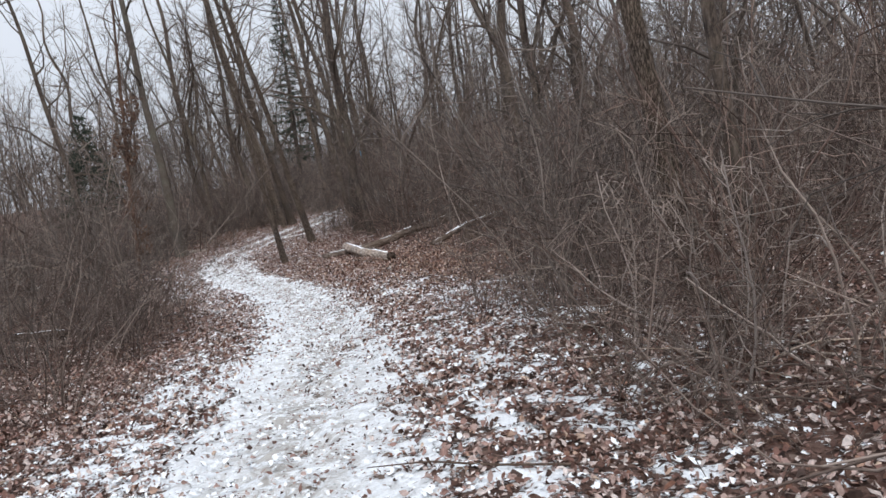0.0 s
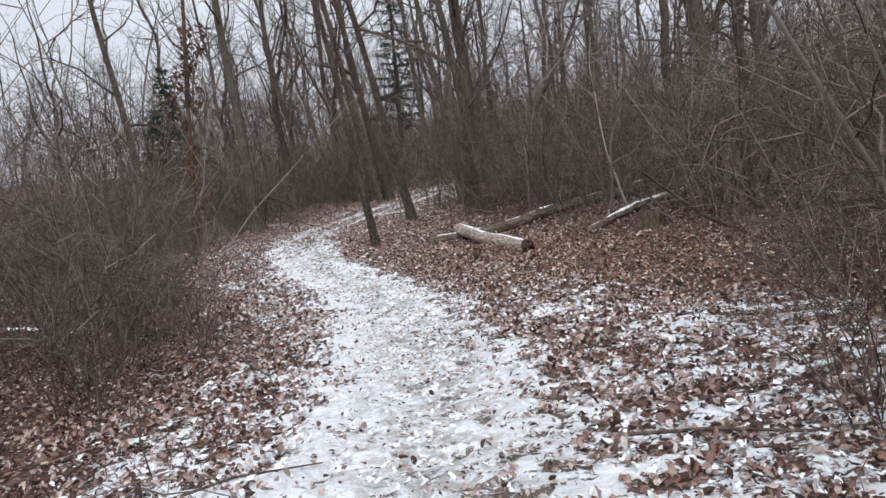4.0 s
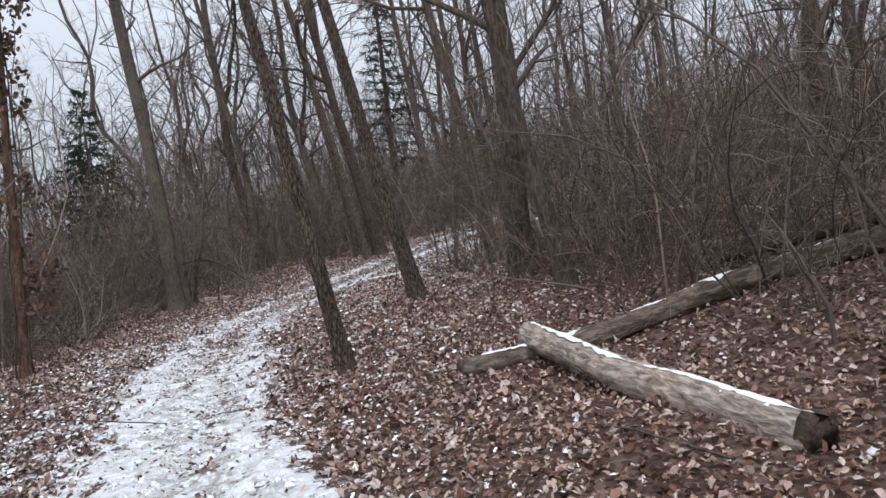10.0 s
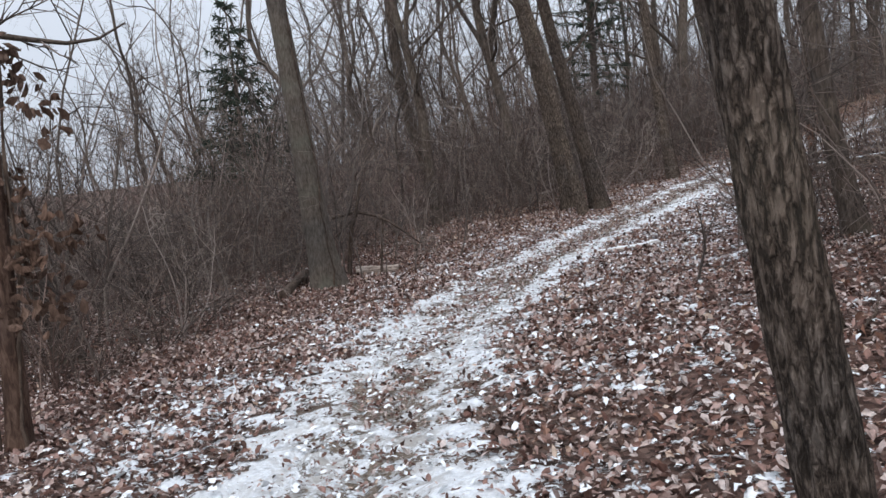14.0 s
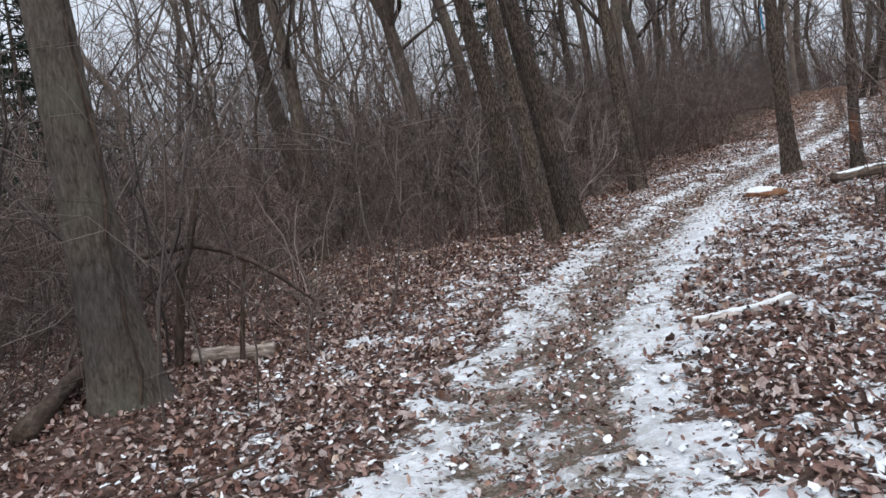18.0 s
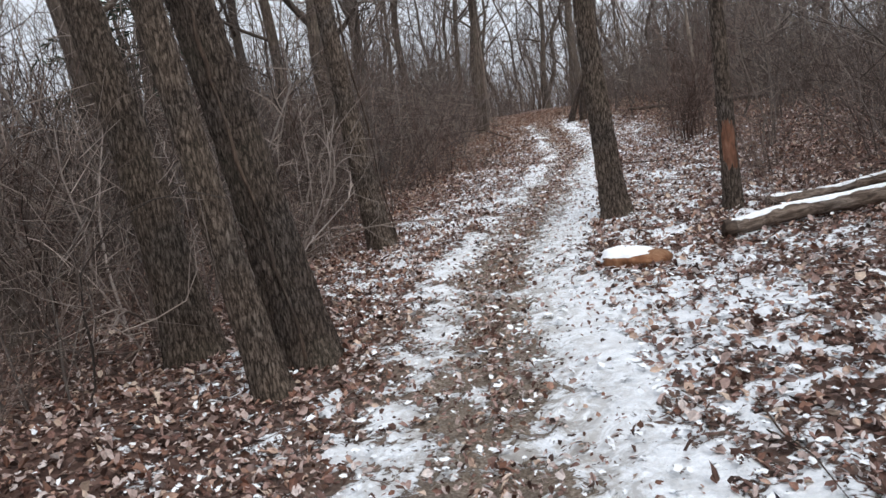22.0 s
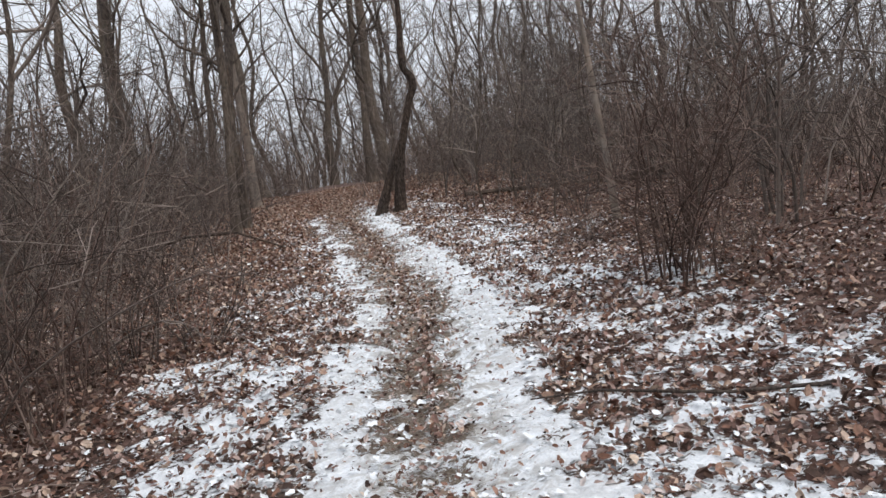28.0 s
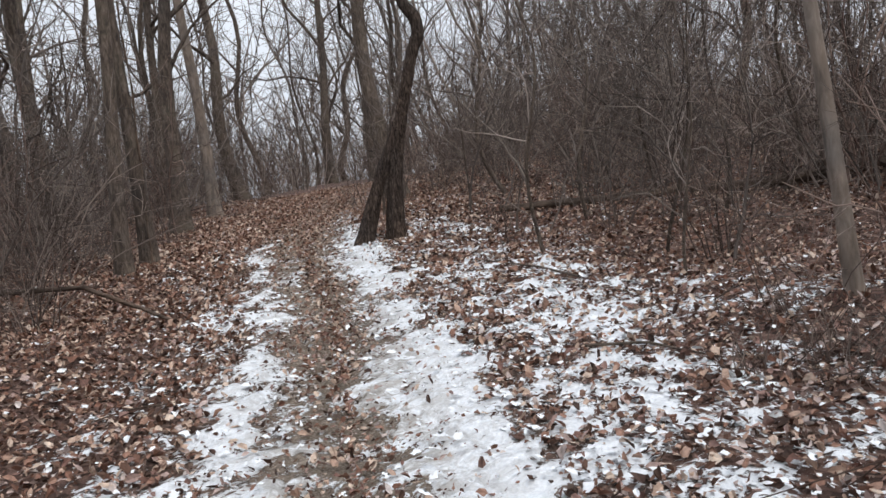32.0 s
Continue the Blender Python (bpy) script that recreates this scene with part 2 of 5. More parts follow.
def ground_material():
    """Snow where the attribute 'snow' is high, bare trodden earth where 'earth' is, leaf mould with shade painted
    between its leaves elsewhere.
    """
    m, tree, shader = material("woodland_ground")
    at = tree.nodes.new("ShaderNodeTexCoord")
    snow = tree.nodes.new("ShaderNodeAttribute")
    snow.attribute_name = "snow"
    earth = tree.nodes.new("ShaderNodeAttribute")
    earth.attribute_name = "earth"
    fine = node(tree, "TexNoise", Scale=20.0, Detail=5.0, Roughness=0.65, Distortion=0.8)
    cells = node(tree, "TexVoronoi", Scale=26.0, Randomness=1.0)
    grit = node(tree, "TexNoise", Scale=70.0, Detail=3.0)
    for n in (fine, cells, grit):
        tree.links.new(at.outputs["Object"], n.inputs["Vector"])
    # the dark stops paint the shadowed gaps between leaves into the mould's colour
    litter = ramp(tree, cells.outputs["Color"], (
        (0.0, (0.02, 0.013, 0.01)), (0.35, (0.07, 0.04, 0.031)), (0.6, (0.14, 0.082, 0.065)),
        (0.82, (0.17, 0.11, 0.088)), (1.0, (0.36, 0.29, 0.25))))
    soil = ramp(tree, grit.outputs["Fac"], ((0.3, (0.1, 0.078, 0.06)), (0.5, (0.2, 0.16, 0.125)), (0.7, (0.33, 0.28, 0.235))))
    base = mix(tree, earth.outputs["Fac"], litter.outputs["Color"], soil.outputs["Color"])
    a = node(tree, "Math")
    a.operation = "MULTIPLY_ADD"
    a.inputs[1].default_value = 1.3
    tree.links.new(fine.outputs["Fac"], a.inputs[0])
    tree.links.new(snow.outputs["Fac"], a.inputs[2])
    mask = node(tree, "MapRange")
    for key, value in (("From Min", 1.13), ("From Max", 1.19)):
        mask.inputs[key].default_value = value
    tree.links.new(a.outputs["Value"], mask.inputs["Value"])
    white = ramp(tree, grit.outputs["Fac"], ((0.25, (0.7, 0.74, 0.785)), (0.6, (0.87, 0.895, 0.92))))
    tread = node(tree, "TexNoise", Scale=6.0, Detail=7.0, Roughness=0.75, Distortion=1.2)
    tree.links.new(at.outputs["Object"], tread.inputs["Vector"])
    # tan-grey mottling: trodden-in dirt, and the shade of footprint lumps painted as colour
    dirt_shade = ramp(tree, tread.outputs["Fac"], ((0.43, (0, 0, 0)), (0.57, (0.92, 0.92, 0.92))))
    worn = node(tree, "Math")
    worn.operation = "MULTIPLY"
    tree.links.new(dirt_shade.outputs["Color"], worn.inputs[0])
    tree.links.new(earth.outputs["Fac"], worn.inputs[1])
    trodden = mix(tree, worn.outputs["Value"], white.outputs["Color"], (0.37, 0.345, 0.315))
    tree.links.new(mix(tree, mask.outputs["Result"], base, trodden), shader.inputs["Base Color"])
    shader.inputs["Roughness"].default_value = 0.85
    shader.inputs["Specular IOR Level"].default_value = 0.25
    h = node(tree, "Math")
    h.operation = "MULTIPLY_ADD"
    h.inputs[1].default_value = 0.5
    tree.links.new(cells.outputs["Distance"], h.inputs[0])
    tree.links.new(mask.outputs["Result"], h.inputs[2])
    lumpy = node(tree, "Math")
    lumpy.operation = "MULTIPLY_ADD"
    lumpy.inputs[1].default_value = 1.6
    tree.links.new(tread.outputs["Fac"], lumpy.inputs[0])
    tree.links.new(h.outputs["Value"], lumpy.inputs[2])
    bump(tree, shader, lumpy.outputs["Value"], 0.8, 0.026)
    return m


GROUND = ground_material()


# ---- the lie of the land: a trail on a hillside that rises to its right ----
KY = np.arange(-4.0, 69.0, 4.0)
TRAIL_X = np.array((-0.23, -0.66, -1.08, -1.5, -2.07, -3.29, -5.35, -6.68, -7.07, -6.43, -5.04, -2.85, -0.57, 1.17, 2.5, 4.6, 6.9, 10.4, 15.0))
TRAIL_Z = np.array((0.34, 0.12, -0.11, -0.3, -0.52, -0.64, -0.7, -0.65, -0.69, -0.57, -0.24, 0.13, 0.54, 0.93, 1.48, 1.88, 2.28, 2.66, 3.05))


def hermite(v, y):
    slope = np.gradient(v, KY)
    y = np.clip(y, KY[0], KY[-1])
    i = np.clip(np.searchsorted(KY, y) - 1, 0, len(KY) - 2)
    h = KY[i + 1] - KY[i]
    u = (y - KY[i]) / h
    return ((2 * u**3 - 3 * u**2 + 1) * v[i] + (u**3 - 2 * u**2 + u) * h * slope[i]
            + (3 * u**2 - 2 * u**3) * v[i + 1] + (u**3 - u**2) * h * slope[i + 1])


def across(x, y):
    """Metres to the right of the trail's middle, along x."""
    return x - hermite(TRAIL_X, y)


def land(x, y):
    x, y = np.asarray(x, float), np.asarray(y, float)
    d = across(x, y)
    right, left = np.clip(d, 0, 40), np.clip(d, -30, 0)
    early = 1 - np.clip((y - 28) / 10, 0, 1)
    z = hermite(TRAIL_Z, y) + (0.03 + 0.03 * early) * right + (0.048 - 0.03 * early) * np.clip(right, 0, 8) + 0.09 * early * (np.clip(right, 4, 8) - 4) + 0.053 * left
    off = np.clip(np.abs(d) - 0.9, 0, 1.5) / 1.5
    return z + off * (0.035 * np.sin(1.9 * x + 0.7 * y) + 0.03 * np.sin(2.7 * y - 1.1 * x) + 0.05 * np.sin(0.45 * x - 0.6 * y))


def hill(x, y):
    return float(land(x, y))


# ---- geometry helpers ----
class Geo:
    """Quads gathered as arrays, then made into one mesh."""

    def __init__(self):
        self.v, self.f, self.n = [], [], 0

    def add(self, v, f):
        self.v.append(np.asarray(v, float).reshape(-1, 3))
        self.f.append(np.asarray(f, int).reshape(-1, 4) + self.n)
        self.n += len(self.v[-1])

    def tube(self, pts, rad, sides=4, close=False, rough=None):
        pts, rad = np.asarray(pts, float), np.asarray(rad, float)
        n = len(pts)
        way = np.empty_like(pts)
        way[0], way[-1], way[1:-1] = pts[1] - pts[0], pts[-1] - pts[-2], pts[2:] - pts[:-2]
        way /= np.sqrt((way * way).sum(1))[:, None] + 1e-9
        wx, wy, wz = way.T
        if abs(wz).mean() < 0.8:
            one = np.stack((wy, -wx, 0 * wx), -1)
        else:
            one = np.stack((-wz, 0 * wx, wx), -1)
        one /= np.sqrt((one * one).sum(1))[:, None] + 1e-9
        ox, oy, oz = one.T
        two = np.stack((wy * oz - wz * oy, wz * ox - wx * oz, wx * oy - wy * ox), -1)
        a = np.arange(sides) * 2 * np.pi / sides
        r = rad[:, None] * np.ones(sides)
        if rough is not None:
            r = r * rough(np.arange(n)[:, None] * np.ones(sides), a[None, :] * np.ones((n, 1)), pts[:, 2][:, None] * np.ones(sides))
        v = pts[:, None] + r[..., None] * (np.cos(a)[None, :, None] * one[:, None] + np.sin(a)[None, :, None] * two[:, None])
        i, j = np.arange(n - 1)[:, None] * sides, np.arange(sides)[None]
        k = (j + 1) % sides
        f = np.stack(np.broadcast_arrays(i + j, i + k, i + sides + k, i + sides + j), -1).reshape(-1, 4)
        v = v.reshape(-1, 3)
        if close:
            v = np.r_[v, pts[:1], pts[-1:]]
            for c, ring, turn in ((n * sides, 0, -1), (n * sides + 1, (n - 1) * sides, 1)):
                q = [(c, ring + s, ring + (s + 1) % sides, ring + (s + 2) % sides)[:: turn] for s in range(0, sides - 1, 2)]
                f = np.r_[f, np.array(q)]
        self.add(v, f)

    def mesh(self, name, mat, smooth=True):
        me = bpy.data.meshes.new(name)
        v, f = np.concatenate(self.v), np.concatenate(self.f)
        me.vertices.add(len(v))
        me.vertices.foreach_set("co", v.astype(np.float32).ravel())
        me.loops.add(f.size)
        me.loops.foreach_set("vertex_index", f.astype(np.int32).ravel())
        me.polygons.add(len(f))
        me.polygons.foreach_set("loop_start", np.arange(0, f.size, 4, dtype=np.int32))
        me.polygons.foreach_set("use_smooth", np.full(len(f), smooth))
        me.update(calc_edges=True)
        me.materials.append(mat)
        return me


def part(name, geo, mat, parent, label="", smooth=True):
    ob = new(name, geo.mesh(name, mat, smooth) if isinstance(geo, Geo) else geo)
    ob.parent = parent
    return tagged(ob, label)


def wander(rng, start, way, length, steps, bend, lift=0.0):
    """A crooked line from start along way."""
    x, y, z = (float(v) for v in start)
    a, b, c = (float(v) for v in way)
    pts, shake = [(x, y, z)], rng.normal(0, bend, (steps, 3)).tolist()
    for da, db, dc in shake:
        a, b, c = a + da, b + db, c + dc + lift
        k = math.sqrt(a * a + b * b + c * c) + 1e-9
        a, b, c = a / k, b / k, c / k
        x, y, z = x + a * length / steps, y + b * length / steps, z + c * length / steps
        pts.append((x, y, z))
    return np.array(pts)


def side_way(rng, way, spread):
    """A direction turned away from way by about spread radians."""
    x, y, z = (float(v) for v in way)
    a, b, c = (float(v) for v in rng.normal(0, 1, 3))
    p, q, s = y * c - z * b, z * a - x * c, x * b - y * a
    k = math.sin(spread) / (math.sqrt(p * p + q * q + s * s) + 1e-9)
    c = math.cos(spread)
    return np.array((c * x + k * p, c * y + k * q, c * z + k * s))


# ---- the ground: one sheet to the horizon, fine along the trail ----
def ground_sheet():
    core_y = np.r_[np.arange(-6.0, 1.0, 0.2), np.arange(1.0, 60.0, 0.05), np.arange(60.0, 64.0, 0.2)]
    ys = np.r_[-400, -200, -90, -45, -25, -15, -10, -7.5, core_y, 65, 67, 70, 75, 82, 92, 110, 140, 190, 280, 450]
    near = np.r_[np.arange(-2.7, -1.2, 0.075), np.arange(-1.2, 1.2, 0.05), np.arange(1.2, 2.71, 0.075)]
    mid = np.r_[3.0, 3.4, 3.9, 4.4, 5, 5.6, 6.3, 7, 8, 9, 10.5, 12, 14, 17, 20, 25, 32, 42, 60, 90, 150, 250, 420]
    ds = np.r_[-mid[::-1], near, mid]
    y, d = np.meshgrid(ys, ds, indexing="ij")
    x = hermite(TRAIL_X, y) + d
    rng = np.random.default_rng(3)
    rough = np.clip(1.2 - np.abs(d) / 6, 0.3, 1)
    snow = snow_lies(x, y)
    trodden = bell(d, 0, 0.6) * ((ripple(x, y, 0.26, 71) - 0.5) * 0.06 + (ripple(x, y, 0.11, 72) - 0.5) * 0.034)
    z = land(x, y) + rng.normal(0, 0.004, x.shape) * (np.abs(d) < 3) * rough - 0.035 * np.exp(-((d / 0.45) ** 2)) + trodden + 0.014 * np.clip((snow - 0.42) / 0.22, 0, 1)
    n, k = x.shape
    g = Geo()
    i, j = np.arange(n - 1)[:, None] * k, np.arange(k - 1)[None]
    g.add(np.stack((x, y, z), -1), np.stack((i + j, i + j + 1, i + k + j + 1, i + k + j), -1))
    ob = new("ground", g.mesh("ground", GROUND))
    for name, values in (("snow", snow), ("earth", earth_cover(d, y))):
        ob.data.attributes.new(name, "FLOAT", "POINT").data.foreach_set("value", values.astype(np.float32).ravel())
    return tagged(ob, "woodland floor of brown leaf litter with patchy thin snow", "ground", kind="structure")


def bell(d, centre, width):
    return np.exp(-(((d - centre) / width) ** 2))


def later(y, start, length):
    return np.clip((y - start) / length, 0, 1)


def snow_cover(d, y):
    """How much snow lies at d metres right of the trail's middle, y metres along: 0 none, 1 all."""
    rut = later(y, 17, 12)
    first = (0.48 * np.clip(1.6 - np.abs(d) / 0.72, 0, 1) + 0.08 * bell(d, 0, 0.5) + (0.33 + 0.1 * later(y, 10, 2)) * bell(d, 1.2 + 0.6 * later(y, 6, 3), 1.2 + 0.6 * later(y, 6, 3)) * (1 - 0.75 * later(y, 12.5, 4)) * np.clip(np.abs(d) - 0.3, 0, 1)
             + (0.3 + 0.12 * (1 - later(y, 7, 4))) * bell(d, -1.4, 1.2))
    second = ((0.26 - 0.05 * later(y, 36, 4) + 0.14 * np.sin(1.9 * y) * np.sin(0.7 * y)) * bell(d, -0.48 + 0.08 * np.sin(1.3 * y), 0.2) + (0.37 + 0.1 * np.sin(1.5 * y + 1) + 0.06 * later(y, 36, 8)) * bell(d, 0.5 + 0.08 * np.sin(1.1 * y + 2), 0.27)
              + (0.25 + 0.13 * later(y, 29.5, 2.5)) * bell(d, 1.5, 1.6) + 0.3 * bell(y, 44.3, 0.35) * bell(d, -2.1, 0.3) + (0.25 + 0.14 * later(y, 37, 3)) * bell(d, -1.3, 1.1) + (0.05 - 0.15 * later(y, 31, 5)) * bell(d, -0.02, 0.2))
    bare = 0.15 * later(y, 43.5, 2.5) * bell(d, -1.5, 0.8) + 0.24 * bell(d, 3.0, 1.5) * bell(y, 17.5, 4.0) + 0.14 * bell(d, -2.9, 1.0) + 0.25 * bell(y, 55.0, 4.5) * bell(d, -1.5, 1.6) + 0.22 * bell(y, 51.5, 3.0) * bell(d, 2.6, 1.6) + 0.6 * later(y, 51.5, 4) * bell(d, 0.3, 2.5)
    return (1 - rut) * first + rut * second - bare + 0.17


def ripple(x, y, size, seed):
    """Smooth noise from 0 to 1 over the plan, with lumps of about the given size."""
    table = np.random.default_rng(seed).random((256, 256))
    u, v = np.asarray(x, float) / size, np.asarray(y, float) / size
    i, j = np.floor(u).astype(int), np.floor(v).astype(int)
    u, v = u - i, v - j
    u, v = u * u * (3 - 2 * u), v * v * (3 - 2 * v)
    a, b = table[i & 255, j & 255], table[(i + 1) & 255, j & 255]
    c, e = table[i & 255, (j + 1) & 255], table[(i + 1) & 255, (j + 1) & 255]
    return (a * (1 - u) + b * u) * (1 - v) + (c * (1 - u) + e * u) * v


def snow_lies(x, y):
    """The patchy snow itself: it lies where this is over one half."""
    d = across(x, y)
    patchy = 0.22 * (ripple(x, y, 0.7, 61) - 0.5) + 0.42 * (ripple(x + 0.3 * y, y, 0.19, 62) - 0.5) + 0.5 * (ripple(x, y, 0.09, 63) - 0.5)
    return snow_cover(d, y) + patchy * np.clip((6 - np.abs(d)) / 3, 0, 1)


def earth_cover(d, y):
    return np.clip(bell(d, 0.02, 0.3) * (0.3 + 0.7 * later(y, 14, 14)) + 0.8 * bell(d, 0, 0.8), 0, 1)


ground = ground_sheet()

# ---- trees: a few kinds grown once, then copied ----


def grow(rng, geo, start, way, length, radius, depth, bend, lift, kids, spread, ratio=0.55, steps=3):
    pts = wander(rng, start, way, length, steps, bend, lift)
    geo.tube(pts, np.linspace(radius, max(radius * 0.4, 0.0016), steps + 1), 3)
    if not depth:
        return
    for _ in range(kids):
        u = rng.uniform(0.2, 0.98)
        i = min(int(u * steps), steps - 1)
        at = pts[i] + (pts[i + 1] - pts[i]) * (u * steps - i)
        along = (pts[i + 1] - pts[i]) / np.linalg.norm(pts[i + 1] - pts[i])
        grow(rng, geo, at, side_way(rng, along, rng.uniform(0.6, 1.2) * spread), length * ratio * rng.uniform(0.6, 1.2) * (1.15 - 0.5 * u),
             max(radius * 0.55, 0.0022), depth - 1, bend * 1.15, lift, max(kids - 1, 2), spread, ratio, 2 if depth > 1 else 1)


def tree_parts(seed, height, dia, lean=(0, 0), curve=0.25, low=2.6, top=10.0, limbs=8, sides=12, furrow=0.0, twigs=5, depth=1, step=0.5, flare=1.0, thin=0.3, forks=0, crook=0.2):
    """Trunk, limbs and crown twigs of a bare forest tree at the origin."""
    rng = np.random.default_rng(seed)
    lean = np.array((*lean, 1.0))
    phase = rng.uniform(0, 6.28, 4)
    zs = np.r_[-0.25, -0.1, np.arange(0, min(4.6, height), step), np.arange(4.6, height, 0.8), height]
    zs = np.unique(zs.round(3))

    def axis(z):
        z = np.asarray(z, float)
        k = curve * dia
        bendx = k * (np.sin(z * 0.55 + phase[0]) - np.sin(phase[0])) + 0.6 * k * (np.sin(z * 1.3 + phase[1]) - np.sin(phase[1]))
        bendy = k * (np.sin(z * 0.5 + phase[2]) - np.sin(phase[2])) + 0.6 * k * (np.sin(z * 1.2 + phase[3]) - np.sin(phase[3]))
        return np.stack((lean[0] * z + bendx, lean[1] * z + bendy, z), -1)

    def girth(z):
        z = np.asarray(z, float)
        return 0.5 * dia * np.clip(1 - 0.93 * np.clip(z, 0, None) / height, 0.05, 1) ** 0.8 * (1 - thin + thin * np.exp(-np.clip(z, 0, None) / 1.6))

    taper = girth(zs) * (1 + 0.4 * flare * np.exp(-np.clip(zs + 0.1, 0, None) / (0.8 * dia)))
    trunk = Geo()
    lobes = rng.uniform(0, 6.28, 3)
    count = max(int(np.pi * dia / 0.032), 5)

    def rough(i, a, z):
        root = np.exp(-np.clip(z + 0.1, 0, None) / (0.7 * dia)) * 0.22 * (np.sin(3 * a + lobes[0]) * 0.6 + np.sin(5 * a + lobes[1]) * 0.4) * flare
        waves = 0.025 * np.sin(2 * a + 0.9 * z + lobes[2])
        warp = 1.3 * np.sin(4.3 * z + 2 * a) + 0.9 * np.sin(9.7 * z + 3 * a + lobes[0]) + 0.5 * np.sin(19 * z + 5 * a)
        ridge = furrow * (np.abs(np.sin(a * count * 0.5 + warp)) ** 0.7 - 0.6)
        chips = furrow * 0.4 * np.sin(27 * z + 9 * a + 2 * np.sin(7 * a + 3 * z))
        return 1 + root + waves + ridge + chips

    trunk.tube(axis(zs), taper, sides, rough=rough)
    boughs, crown = [], Geo()
    top = min(top, height * 0.95)
    for n in range(limbs):
        z = low + (top - low) * (n + rng.uniform(0.05, 0.95)) / limbs
        if n == limbs - 1:
            z = height * 0.85
        a = rng.uniform(0, 2 * np.pi)
        out = np.array((np.cos(a), np.sin(a), rng.uniform(0.2, 1.3)))
        out /= np.linalg.norm(out)
        long = (1.0 + 0.12 * height) * rng.uniform(0.5, 1.15)
        r = min(float(girth(z)) * rng.uniform(0.3, 0.6), 0.014 * long + 0.02)
        pts = wander(rng, axis(z), out, long, 5, crook, 0.07)
        g = Geo()
        g.tube(pts, np.linspace(r, max(r * 0.25, 0.004), 6), 5)
        boughs.append(g)
        for _ in range(twigs):
            v = rng.uniform(0.12, 0.98)
            i = min(int(v * 5), 4)
            at = pts[i] + (pts[i + 1] - pts[i]) * (v * 5 - i)
            along = (pts[i + 1] - pts[i]) / np.linalg.norm(pts[i + 1] - pts[i])
            grow(rng, crown, at, side_way(rng, along, rng.uniform(0.4, 1.0)), long * rng.uniform(0.25, 0.55), max(r * 0.35, 0.005), depth, 0.2, 0.04, 5, 0.7)
    for _ in range(forks):
        z, a = height * rng.uniform(0.16, 0.45), rng.uniform(0, 2 * np.pi)
        out = np.array((np.cos(a), np.sin(a), rng.uniform(1.0, 2.2)))
        r = float(girth(z)) * rng.uniform(0.45, 0.75)
        pts = wander(rng, axis(z), out / np.linalg.norm(out), height * rng.uniform(0.3, 0.5), 9, 0.17, 0.1)
        g = Geo()
        g.tube(pts, np.linspace(r, 0.012, 10), 6)
        boughs.append(g)
        for _ in range(9):
            i = int(rng.integers(2, 9))
            grow(rng, crown, pts[i], side_way(rng, (0, 0, 1), rng.uniform(0.4, 1.2)), rng.uniform(0.9, 2.4), max(r * 0.3, 0.012), depth + 1, 0.24, 0.05, 4, 0.8)
    return trunk, boughs, crown


def plant(name, x, y, seed, height, dia, bark, label, twig=None, group="", joined=False, category="tree", **kinds):
    """One tree of its own, with every limb a part; far ones have limbs and twigs in one crown."""
    root = tagged(new(name), label, category, group)
    root.location = (x, y, hill(x, y))
    trunk, boughs, crown = tree_parts(seed, height, dia, **kinds)
    part("trunk", trunk, bark, root)
    for g in boughs:
        if joined:
            crown.add(np.concatenate(g.v), np.concatenate(g.f))
        else:
            part("limb", g, bark, root)
    if crown.n:
        part("crown", crown, twig or TWIG_GREY, root, "bare fine twigs")
    return root


def rest(ob, x, y, turn=0.0, size=1.0, sink=0.03):
    ob.matrix_basis = pose(x, y, hill(x, y) - sink, 0, 0, turn) @ Matrix.Scale(size, 4)
    return ob


